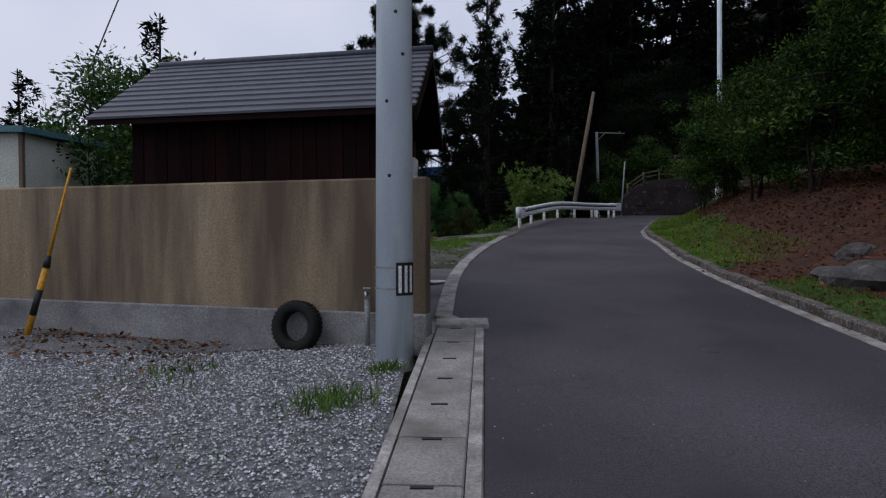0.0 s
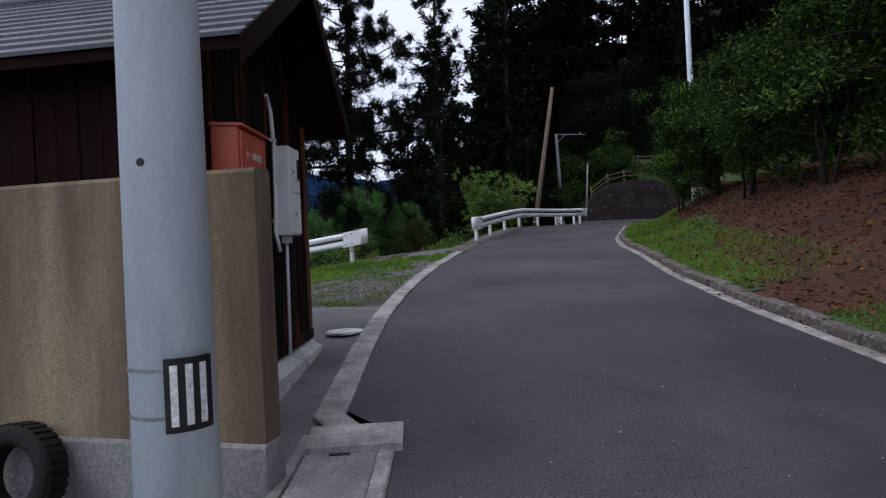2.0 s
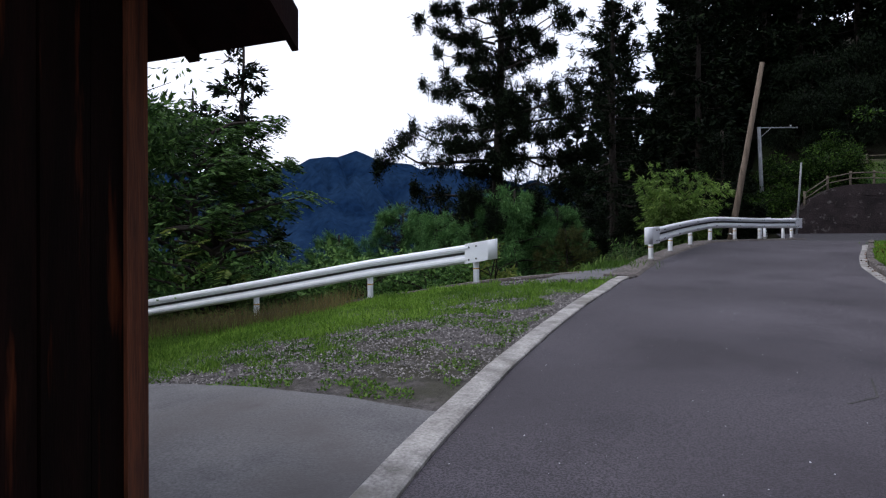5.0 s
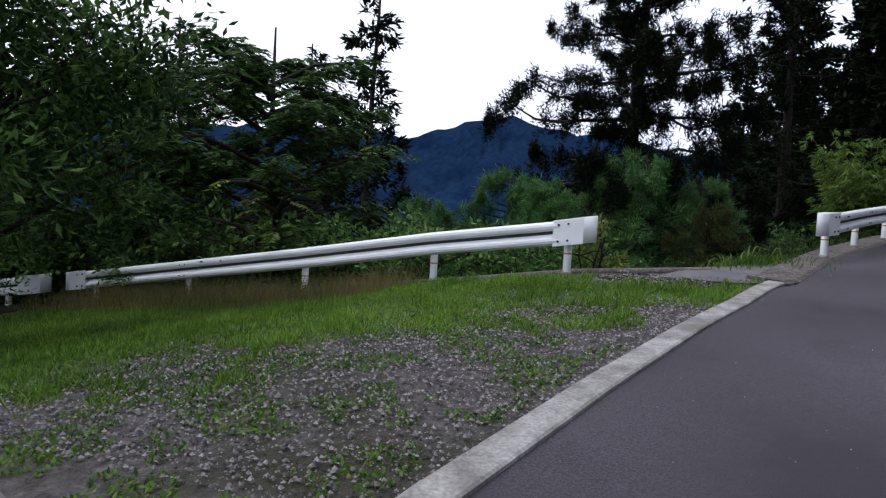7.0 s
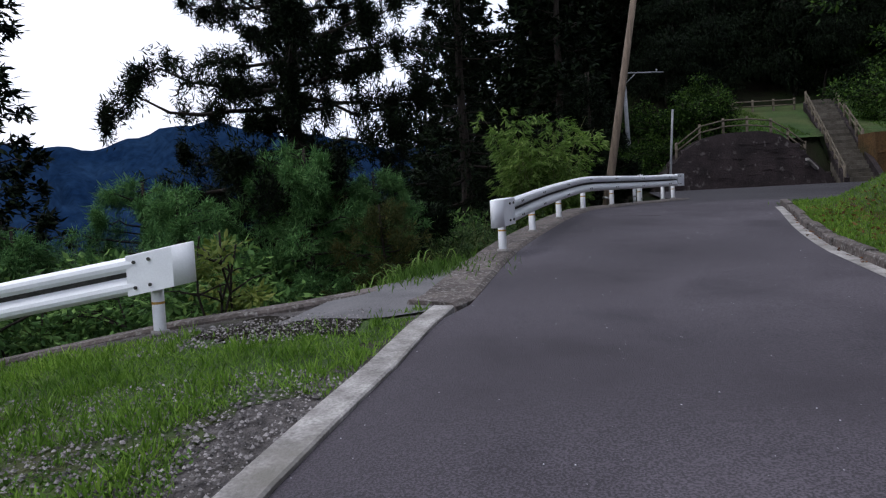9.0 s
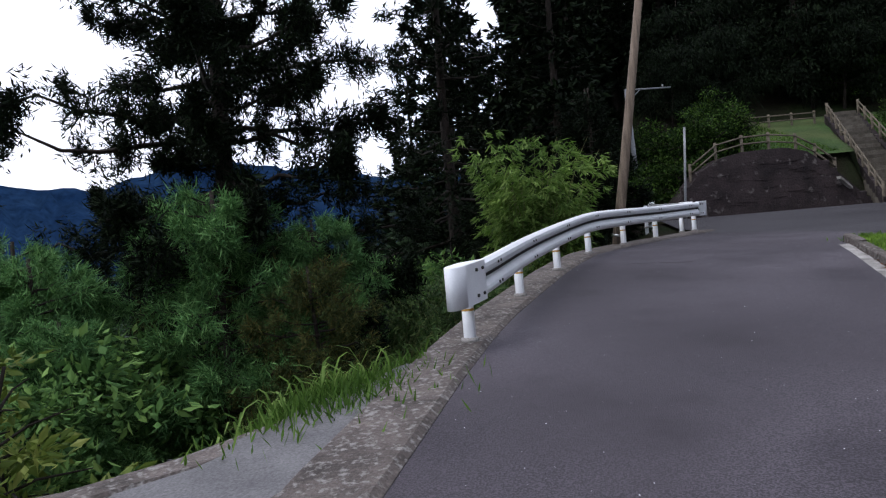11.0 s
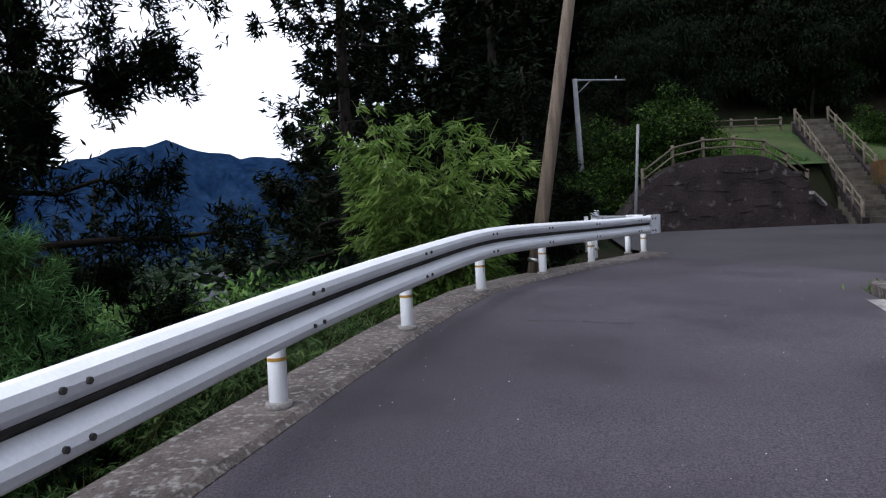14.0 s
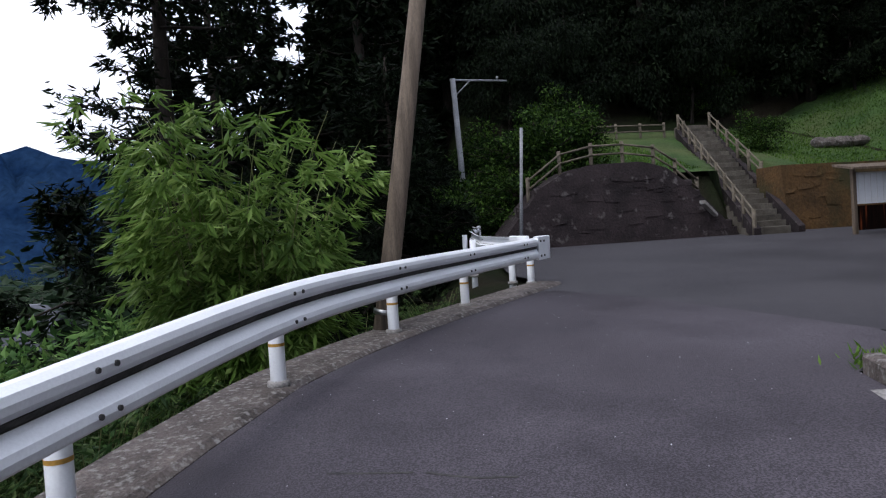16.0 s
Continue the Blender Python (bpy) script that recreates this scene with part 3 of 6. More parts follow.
part("render_face", along_wall([(0.0, 0.61), (0.0, 1.88), (0.015, 1.9), (0.13, 1.9), (0.145, 1.88), (0.145, 0.61)], 0, 9.8), STUCCO, wall)
part("plinth", along_wall([(-0.022, 0.0), (-0.022, 0.595), (-0.01, 0.612), (0.16, 0.612), (0.16, 0.0)], -0.01, 9.8), PLINTH, wall, "grey concrete plinth with damp marks")

# ---- utility pole with striped guard plate ----
pole = thing("utility_pole", -0.42, 5.84, 0.24, "thick pale grey concrete utility pole in gravel", "utility pole")
part("shaft", tube([(0, 0, -0.2), (0, 0, 9.0)], [0.168, 0.125], 40), POLE_CONC, pole)
for z, a in ((2.25, -1.9), (1.62, -1.75), (3.0, -1.4), (2.65, -1.0)):
    r = 0.168 - 0.0047 * z
    part("climbing_hole", tube([(r * 0.97 * math.cos(a), r * 0.97 * math.sin(a), z), (r * 1.01 * math.cos(a), r * 1.01 * math.sin(a), z)], 0.016, 10), BLACK, pole)


def arc_panel(r, a0, a1, z0, z1, t=0.006, n=10):
    bm = bmesh.new()
    rows = []
    for i in range(n + 1):
        a = lerp(a0, a1, i / n)
        rows.append([bm.verts.new((q * math.cos(a), q * math.sin(a), z)) for q, z in ((r, z0), (r, z1), (r + t, z1), (r + t, z0))])
    for p, q in zip(rows, rows[1:]):
        for k in range(4):
            bm.faces.new((p[k], p[(k + 1) % 4], q[(k + 1) % 4], q[k]))
    bm.faces.new(rows[0][::-1])
    bm.faces.new(rows[-1])
    bmesh.ops.recalc_face_normals(bm, faces=bm.faces[:])
    return bm


plate = part("guard_plate", arc_panel(0.171, -1.42, -0.35, 0.6, 0.88, 0.008), BLACK, pole, "black plate with white vertical stripes")
for k in range(3):
    a = -1.30 + 0.31 * k
    part("stripe", arc_panel(0.18, a, a + 0.15, 0.625, 0.855, 0.003, 4), PLATE_WHITE, plate)
for z in (0.65, 0.83):
    part("strap", arc_panel(0.1685, -4.6, -1.38, z, z + 0.012, 0.003, 24), STEEL, plate)

# ---- tyre leaning on the wall ----
tyre = thing("tyre", -1.43, 6.5, land(-1.43, 6.5) - 0.035, "black worn car tyre leaning against the wall", "tyre", rz=-17)
bm = bmesh.new()
prof = [(0.88 * r, 0.95 * w) for r, w in [(0.165, -0.055), (0.2, -0.078), (0.255, -0.08), (0.275, -0.062), (0.28, 0.0), (0.275, 0.062), (0.255, 0.08), (0.2, 0.078), (0.165, 0.055), (0.172, 0.0)]]
rings = []
for i in range(40):
    a = 6.28319 * i / 40
    rings.append([bm.verts.new((r * math.cos(a), w, r * math.sin(a))) for r, w in prof])
for i in range(40):
    for k in range(10):
        f = bm.faces.new((rings[i][k], rings[i][(k + 1) % 10], rings[(i + 1) % 40][(k + 1) % 10], rings[(i + 1) % 40][k]))
        f.smooth = True
bmesh.ops.recalc_face_normals(bm, faces=bm.faces[:])
bmesh.ops.transform(bm, matrix=pose(0, 0.0, 0.24, -9, 0, 0), verts=bm.verts[:])
part("casing", bm, RUBBER, tyre)
treads = bmesh.new()
for i in range(36):
    a = 10 * i
    b2 = box(-0.013, 0.013, -0.056, 0.056, 0.242, 0.252)
    bmesh.ops.transform(b2, matrix=pose(0, 0, 0.24, -9, 0, 0) @ pose(0, 0, 0, 0, a, 0), verts=b2.verts[:])
    me = bpy.data.meshes.new("tmp")
    b2.to_mesh(me)
    b2.free()
    treads.from_mesh(me)
    bpy.data.meshes.remove(me)
part("tread", treads, RUBBER, tyre)

# ---- standpipe tap, striped stake, yellow marker stick ----
tap = thing("standpipe", -0.72, 6.33, land(-0.72, 6.33) - 0.02, "grey pipe standpipe with a chrome tap by the wall", "tap")
part("pipe", tube([(0, 0, 0), (0, 0, 0.5)], 0.026, 12), POLE_GREY, tap)
part("tap_body", tube([(0, 0, 0.48), (0, -0.02, 0.53), (0, -0.09, 0.53), (0, -0.11, 0.47)], [0.02, 0.02, 0.016, 0.014], 10), STEEL, tap)
part("handle", box(-0.035, 0.035, -0.03, -0.01, 0.56, 0.575, 0.004), STEEL, tap)
stick = thing("marker_stick", -4.6, 7.3, 0.22, "yellow snow marker stick with a black grip leaning", "marker pole")
part("shaft", tube([(0, 0, 0), (0.2, 0.05, 0.78)], [0.035, 0.035], 10), YELLOW, stick)
part("grip", tube([(0.2, 0.05, 0.77), (0.225, 0.06, 0.9)], [0.042, 0.03], 10), BLACK, stick)
part("whip", tube([(0.225, 0.06, 0.89), (0.46, 0.11, 1.88)], [0.02, 0.014], 8), YELLOW, stick)
part("stripe", tube([(0.064, 0.016, 0.25), (0.135, 0.034, 0.53)], [0.0365, 0.0365], 10), BLACK, stick)
stake = thing("striped_stake", -0.27, 6.66, 0.35, "black and white striped stake by the shed", "marker pole")
for k in range(8):
    part("band", tube([(0.004 * k, 0, 0.1 * k), (0.004 * k + 0.004, 0, 0.1 * k + 0.1)], 0.03, 12), BLACK if k % 2 else PLATE_WHITE, stake)

# ---- shed ----
HO, HU, HV = Vector((-0.62, 6.97, 0)), Vector((-0.978, 0.208, 0)), Vector((0.066, 0.998, 0))


def shed(u, v, z):
    """A place in the shed: u along its length from the gable to the lane, v in depth."""
    return HO + HU * u + HV * v + Vector((0, 0, z))


def hexa(p, q):
    bm = bmesh.new()
    a, b = [bm.verts.new(v) for v in p], [bm.verts.new(v) for v in q]
    bm.faces.new(a[::-1])
    bm.faces.new(b)
    for k in range(4):
        bm.faces.new((a[k], a[(k + 1) % 4], b[(k + 1) % 4], b[k]))
    bmesh.ops.recalc_face_normals(bm, faces=bm.faces[:])
    return bm


LEN, DEP, EAVE, RIDGE, MID = 2.98, 2.49, 2.72, 3.62, 1.42
hut = thing("shed", 0, 0, 0, "small dark timber shed with a grey metal roof", "shed")
fp = [shed(-0.02, -0.02, 0.1), shed(LEN + 0.02, -0.02, 0.1), shed(LEN + 0.02, DEP + 0.02, 0.1), shed(-0.02, DEP + 0.02, 0.1)]
part("ledge", hexa([shed(-0.02, -0.02, 0.3), shed(-0.02, DEP + 0.02, 0.3), shed(-0.02, DEP + 0.02, 0.66), shed(-0.02, -0.02, 0.63)], [shed(-0.16, -0.02, 0.3), shed(-0.16, DEP + 0.02, 0.3), shed(-0.12, DEP + 0.02, 0.6), shed(-0.12, -0.02, 0.55)]), LEDGE, hut, "pale sloping concrete ledge")
part("foundation", hexa(fp, [p + Vector((0, 0, 0.6)) for p in fp]), KERB, hut, "pale concrete foundation")
core = [shed(0.02, 0.02, 0.7), shed(LEN - 0.02, 0.02, 0.7), shed(LEN - 0.02, DEP - 0.02, 0.7), shed(0.02, DEP - 0.02, 0.7)]
part("wall_core", hexa(core, [p + Vector((0, 0, 1.98)) for p in core]), CHARRED, hut)
for u in (0.03, LEN - 0.03):
    gb = bmesh.new()
    pts = [gb.verts.new(shed(u, v, z)) for v, z in ((0, 2.6), (MID, RIDGE - 0.12), (DEP, 2.6))]
    gb.faces.new(pts)
    part("gable_core", gb, CHARRED, hut)
for k in range(13):
    v0, v1 = DEP * k / 13 + 0.004, DEP * (k + 1) / 13 - 0.004
    zt = lambda v: min(2.6 + v / MID * 0.86, 2.6 + (DEP - v) / (DEP - MID) * 0.86)
    out = -0.012 - 0.006 * (k % 2)
    part("board", hexa([shed(0.03, v0, 0.7), shed(0.03, v1, 0.7), shed(out, v1, 0.7), shed(out, v0, 0.7)], [shed(0.03, v0, zt(v0)), shed(0.03, v1, zt(v1)), shed(out, v1, zt(v1)), shed(out, v0, zt(v0))]), CHARRED, hut)
for k in range(20):
    u0, u1 = LEN * k / 20 + 0.004, LEN * (k + 1) / 20 - 0.004
    out = -0.012 - 0.006 * (k % 2)
    part("board", hexa([shed(u0, 0.03, 0.7), shed(u1, 0.03, 0.7), shed(u1, out, 0.7), shed(u0, out, 0.7)], [shed(u0, 0.03, 2.66), shed(u1, 0.03, 2.66), shed(u1, out, 2.66), shed(u0, out, 2.66)]), BOARDS_RED, hut)
    part("board", hexa([shed(u0, DEP - 0.03, 0.7), shed(u1, DEP - 0.03, 0.7), shed(u1, DEP - out, 0.7), shed(u0, DEP - out, 0.7)], [shed(u0, DEP - 0.03, 2.66), shed(u1, DEP - 0.03, 2.66), shed(u1, DEP - out, 2.66), shed(u0, DEP - out, 2.66)]), CHARRED, hut)
for v in (0.0, DEP):
    part("corner_post", hexa([shed(-0.03, v - 0.05, 0.7), shed(-0.03, v + 0.05, 0.7), shed(0.07, v + 0.05, 0.7), shed(0.07, v - 0.05, 0.7)], [shed(-0.03, v - 0.05, 2.65), shed(-0.03, v + 0.05, 2.65), shed(0.07, v + 0.05, 2.65), shed(0.07, v - 0.05, 2.65)]), RED_WOOD if v else CHARRED, hut)
part("sill_beam", hexa([shed(-0.04, -0.04, 0.68), shed(LEN, -0.04, 0.68), shed(LEN, -0.04, 0.76), shed(-0.04, -0.04, 0.76)], [shed(-0.04, DEP + 0.04, 0.68), shed(LEN, DEP + 0.04, 0.68), shed(LEN, DEP + 0.04, 0.76), shed(-0.04, DEP + 0.04, 0.76)]), CHARRED, hut)
# roof: soffit slabs and overlapping metal courses
UA, UB, VF, VR = -0.36, LEN + 0.4, -0.27, DEP + 0.5
ZF, ZR = 2.62, 2.7
part("roof_deck", hexa([shed(UA, VF, ZF - 0.06), shed(UB, VF, ZF - 0.06), shed(UB, VF, ZF), shed(UA, VF, ZF)], [shed(UA, MID, RIDGE - 0.06), shed(UB, MID, RIDGE - 0.06), shed(UB, MID, RIDGE), shed(UA, MID, RIDGE)]), BOARDS_RED, hut)
part("roof_deck", hexa([shed(UA, VR, ZR - 0.1), shed(UB, VR, ZR - 0.1), shed(UB, VR, ZR), shed(UA, VR, ZR)], [shed(UA, MID, RIDGE - 0.06), shed(UB, MID, RIDGE - 0.06), shed(UB, MID, RIDGE), shed(UA, MID, RIDGE)]), BOARDS_RED, hut)
for side, (v0, z0) in enumerate(((VF - 0.02, ZF), (VR + 0.02, ZR))):
    for k in range(11):
        t0, t1 = k / 11, (k + 1.12) / 11
        a0, b0 = lerp(v0, MID, t0), lerp(z0, RIDGE, t0) + 0.03
        a1, b1 = lerp(v0, MID, min(t1, 1)), lerp(z0, RIDGE, min(t1, 1)) + 0.008
        part("roof_course", hexa([shed(UA - 0.02, a0, b0 - 0.026), shed(UB + 0.02, a0, b0 - 0.026), shed(UB + 0.02, a0, b0), shed(UA - 0.02, a0, b0)], [shed(UA - 0.02, a1, b1 - 0.004), shed(UB + 0.02, a1, b1 - 0.004), shed(UB + 0.02, a1, b1), shed(UA - 0.02, a1, b1)]), ROOFING, hut)
    part("bargeboard", hexa([shed(UA - 0.03, v0, z0 - 0.14), shed(UA, v0, z0 - 0.14), shed(UA, v0, z0 + 0.02), shed(UA - 0.03, v0, z0 + 0.02)], [shed(UA - 0.03, MID, RIDGE - 0.14), shed(UA, MID, RIDGE - 0.14), shed(UA, MID, RIDGE + 0.02), shed(UA - 0.03, MID, RIDGE + 0.02)]), BOARDS_RED, hut)
part("ridge_cap", tube([shed(UA - 0.03, MID, RIDGE + 0.015), shed(UB + 0.03, MID, RIDGE + 0.015)], 0.05, 10), ROOFING, hut)
for k in range(7):
    u = lerp(0.1, LEN - 0.1, k / 6)
    part("rafter", hexa([shed(u, VR, ZR - 0.13), shed(u + 0.06, VR, ZR - 0.13), shed(u + 0.06, VR, ZR - 0.06), shed(u, VR, ZR - 0.06)], [shed(u, MID, RIDGE - 0.13), shed(u + 0.06, MID, RIDGE - 0.13), shed(u + 0.06, MID, RIDGE - 0.06), shed(u, MID, RIDGE - 0.06)]), BOARDS_RED, hut)
# louvred panel and its frame on the gable
louvre = part("louvre_frame", hexa([shed(-0.02, 0.78, 0.84), shed(-0.02, 1.02, 0.84), shed(-0.05, 1.02, 0.84), shed(-0.05, 0.78, 0.84)], [shed(-0.02, 0.78, 2.3), shed(-0.02, 1.02, 2.3), shed(-0.05, 1.02, 2.3), shed(-0.05, 0.78, 2.3)]), BLUE_GREY, hut, "blue-grey louvred metal panel")
for k in range(13):
    z = 0.9 + 0.05 * k
    part("slat", hexa([shed(-0.05, 0.80, z), shed(-0.05, 1.0, z), shed(-0.05, 1.0, z + 0.012), shed(-0.05, 0.80, z + 0.012)], [shed(-0.066, 0.80, z - 0.02), shed(-0.066, 1.0, z - 0.02), shed(-0.066, 1.0, z - 0.008), shed(-0.066, 0.80, z - 0.008)]), BLUE_GREY, louvre)
rz = math.degrees(math.atan2(HV.y, HV.x)) - 90

# ---- red hose cabinet: local x out of the wall, y along it ----
p = shed(-0.018, 0.11, 1.505)
cab = thing("hose_cabinet", p.x, p.y, p.z, "faded red steel fire hose cabinet on the shed", "hose cabinet", rz=rz)
part("body", box(0, 0.165, 0, 0.52, 0, 0.74, 0.008), RED_PAINT, cab)
part("lid_edge", hexa([(0, -0.015, 0.742), (0.195, -0.015, 0.735), (0.195, -0.015, 0.75), (0, -0.015, 0.765)], [(0, 0.535, 0.742), (0.195, 0.535, 0.735), (0.195, 0.535, 0.75), (0, 0.535, 0.765)]), RED_PAINT, cab)
door = part("door", box(0.165, 0.18, 0.018, 0.502, 0.02, 0.715, 0.004), RED_PAINT, cab)
latch = part("latch", box(0.18, 0.2, 0.045, 0.075, 0.33, 0.4, 0.005), STEEL, door, "small steel latch")
part("padlock", box(0.192, 0.21, 0.05, 0.085, 0.29, 0.335, 0.006), BLACK, door, "dark padlock")
for c in (0.1, 0.3):
    for k in range(3):
        part("vent_louvre", box(0.178, 0.19, c, c + 0.15, 0.11 + 0.032 * k, 0.125 + 0.032 * k, 0.003), RED_PAINT, door)


def lettering(text, size, m, material, parent, name="lettering"):
    cu = bpy.data.curves.new(name, "FONT")
    cu.body, cu.size, cu.extrude, cu.align_x = text, size, 0.001, "CENTER"
    cu.materials.append(material)
    ob = new(name, cu)
    ob.parent = parent
    ob.matrix_local = m
    return ob


lettering("\u30db\u30fc\u30b9\u683c\u7d0d\u7bb1", 0.05, pose(0.1815, 0.24, 0.565, 90, 0, 90), PLATE_WHITE, door)

# ---- meter box with pipes ----
p = shed(-0.018, 1.42, 1.62)
meter = thing("meter_box", p.x, p.y, p.z, "pale grey plastic electricity meter box on the shed", "meter box", rz=rz)
part("body", box(0, 0.13, 0, 0.3, 0, 0.7, 0.014), GREY_BOX, meter)
upper = part("upper_door", box(0.13, 0.142, 0.012, 0.288, 0.34, 0.69, 0.005), GREY_BOX, meter)
lower = part("lower_door", box(0.13, 0.142, 0.012, 0.288, 0.012, 0.33, 0.005), GREY_BOX, meter)
part("window_frame", box(0.14, 0.15, 0.15, 0.25, 0.43, 0.62, 0.004), PLATE_WHITE, upper)
part("window", box(0.146, 0.153, 0.163, 0.237, 0.445, 0.605), GLASS_DARK, upper, "dark reading window")
part("key_lock", tube([(0.14, 0.06, 0.5), (0.155, 0.06, 0.5)], 0.012, 10), STEEL, upper)
part("key_lock", tube([(0.14, 0.1, 0.17), (0.155, 0.1, 0.17)], 0.012, 10), STEEL, lower)
part("conduit", tube([(0.06, 0.1, 0.0), (0.06, 0.1, -0.12), (0.04, 0.14, -0.95)], 0.014, 10), GREY_BOX, meter, "pale conduit down the wall")
part("cable_gland", box(0.03, 0.1, 0.06, 0.14, -0.06, 0.0, 0.01), GREY_BOX, meter)
bm = tube([(0.05, -0.06, -0.12), (0.03, -0.1, 0.02), (0.03, -0.06, 0.35), (0.03, -0.05, 0.7), (0.03, -0.1, 0.95), (0.03, -0.2, 1.05)], 0.016, 10)
cabl = part("riser_pipe", bm, GREY_BOX, meter, "thin bent riser pipe")
for z in (0.1, 0.72):
    part("clip", box(0.005, 0.05, -0.09, -0.03, z, z + 0.025, 0.004), GREY_BOX, cabl)

# manhole cover on the apron
mh = thing("manhole_cover", -0.18, 10.06, road_z(10.06), "round white painted iron manhole cover", "manhole cover")
part("rim", tube([(0, 0, -0.01), (0, 0, 0.012)], 0.2, 32), STEEL, mh)
part("lid", tube([(0, 0, 0.0), (0, 0, 0.02)], 0.185, 32), MANHOLE, mh)
part("lift_hole", box(-0.05, 0.05, 0.03, 0.05, 0.012, 0.0215), BLACK, mh)


# ---- guardrails ----
def w_profile(t=0.004):
    """Section of a corrugated beam: face towards plus side."""
    face = [(0.0, -0.172), (0.03, -0.166), (0.07, -0.14), (0.08, -0.105), (0.074, -0.07), (0.03, -0.028), (0.008, 0.0), (0.03, 0.028), (0.074, 0.07), (0.08, 0.105), (0.07, 0.14), (0.03, 0.166), (0.0, 0.172)]
    back = [(s - 0.006, u * 0.985) for s, u in reversed(face)]
    return face + back


def guardrail(name, label, posts, beam, height, end_first=True, end_last=True, band=True):
    rail = thing(name, 0, 0, 0, label, "guardrail", "white guardrails")
    fine = [Vector(p) for p in beam]
    part("beam", sweep(w_profile(), [(p.x, p.y, p.z + height) for p in fine]), WHITE_STEEL, rail)
    # thin black strip along the upper slope and bottom of the groove
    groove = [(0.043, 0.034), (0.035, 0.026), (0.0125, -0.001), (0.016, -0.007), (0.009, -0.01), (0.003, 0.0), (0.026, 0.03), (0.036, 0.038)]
    part("groove_line", sweep(groove, [(p.x, p.y, p.z + height + 0.0) for p in fine]), MATT_BLACK, rail, "black line in the groove")
    for x, y, z in posts:
        post = part("post", tube([(x, y, z - 0.4), (x, y, z + height + 0.12)], 0.057, 20), WHITE_STEEL, rail)
        part("collar", tube([(x, y, z - 0.02), (x, y, z + 0.025), (x, y, z + 0.03)], [0.085, 0.08, 0.06], 20), KERB, post)
        if band:
            part("reflector_band", tube([(x, y, z + 0.275), (x, y, z + 0.297)], 0.0585, 20, cap=False), AMBER, post)
    for first in (True, False):
        if first and not end_first or not first and not end_last:
            continue
        a, b = (fine[0], fine[1]) if first else (fine[-1], fine[-2])
        d = (a - b).normalized()
        way = d if not first else -d
        r = Vector((way.y, -way.x, 0)).normalized()
        n = Vector((0, 0, height))
        plan = [(-0.42, 0.085)] + [(0.02 + 0.17 * math.sin(radians(q)), 0.088 * math.cos(radians(q))) for q in range(0, 181, 15)] + [(-0.2, -0.088)]
        bm = bmesh.new()
        low_ring = [bm.verts.new(a + n + d * s + r * q + Vector((0, 0, -0.18))) for s, q in plan]
        top_ring = [bm.verts.new(a + n + d * s + r * q + Vector((0, 0, 0.18))) for s, q in plan]
        lip = [bm.verts.new(a + n + d * (s - 0.008 if s > 0 else s) + r * q * 0.93 + Vector((0, 0, 0.187))) for s, q in plan]
        bm.faces.new(low_ring[::-1])
        bm.faces.new(lip)
        for k in range(len(plan)):
            m = (k + 1) % len(plan)
            f = bm.faces.new((low_ring[k], low_ring[m], top_ring[m], top_ring[k]))
            f.smooth = 0 < k < len(plan) - 2
            bm.faces.new((top_ring[k], top_ring[m], lip[m], lip[k]))
        bmesh.ops.recalc_face_normals(bm, faces=bm.faces[:])
        cap = part("end_cap", bm, WHITE_STEEL, rail, "rounded white end cap")
        for s in (-0.34, -0.2):
            for z in (-0.115, 0.115):
                c = a + n + d * s + r * 0.088 + Vector((0, 0, z))
                part("bolt", tube([c, c + r * 0.014], 0.016, 10), MATT_BLACK, cap)
    for i in range(2, len(fine) - 1, 4):
        d = (fine[i + 1] - fine[i]).normalized()
        r = Vector((d.y, -d.x, 0))
        for s in (-0.06, 0.06):
            for z in (-0.1, 0.1):
                c = fine[i] + d * s + r * 0.078 + Vector((0, 0, height + z))
                part("bolt", tube([c, c + r * 0.012], 0.014, 8), MATT_BLACK, rail)
    return rail


def resample(points, n):
    p = np.array(points, float)
    s = np.r_[0, np.cumsum(np.linalg.norm(np.diff(p, axis=0), axis=1))]
    # smooth curve through the points (Catmull-Rom over arc length)
    out = []
    for q in np.linspace(0, s[-1], n):
        i = min(max(int(np.searchsorted(s, q) - 1), 0), len(p) - 2)
        t = (q - s[i]) / (s[i + 1] - s[i])
        m0 = (p[i + 1] - p[max(i - 1, 0)]) / (s[i + 1] - s[max(i - 1, 0)]) * (s[i + 1] - s[i])
        m1 = (p[min(i + 2, len(p) - 1)] - p[i]) / (s[min(i + 2, len(p) - 1)] - s[i]) * (s[i + 1] - s[i])
        out.append(tuple((2 * t**3 - 3 * t**2 + 1) * p[i] + (t**3 - 2 * t**2 + t) * m0 + (-2 * t**3 + 3 * t**2) * p[i + 1] + (t**3 - t**2) * m1))
    return out


POSTS2 = [(2.46, 23.09), (3.13, 25.3), (3.88, 27.18), (4.71, 29.0), (5.77, 30.78), (6.89, 32.37), (8.43, 34.28)]
posts2 = [(x, y, road_z(y) + 0.045) for x, y in POSTS2]
beam2 = resample([(2.4, 22.72, road_z(22.72) + 0.045)] + [(x + 0.1, y - 0.06, road_z(y) + 0.045) for x, y in POSTS2] + [(8.72, 34.43, road_z(34.43) + 0.045)], 29)
guardrail("guardrail", "white corrugated steel guardrail curving along the lane edge", posts2, beam2, 0.55)
POSTS1 = [(-0.97, 19.85, 1.12), (-3.03, 19.78, 0.81), (-5.4, 19.74, 0.39), (-7.97, 19.7, -0.04), (-10.3, 19.6, -0.43)]
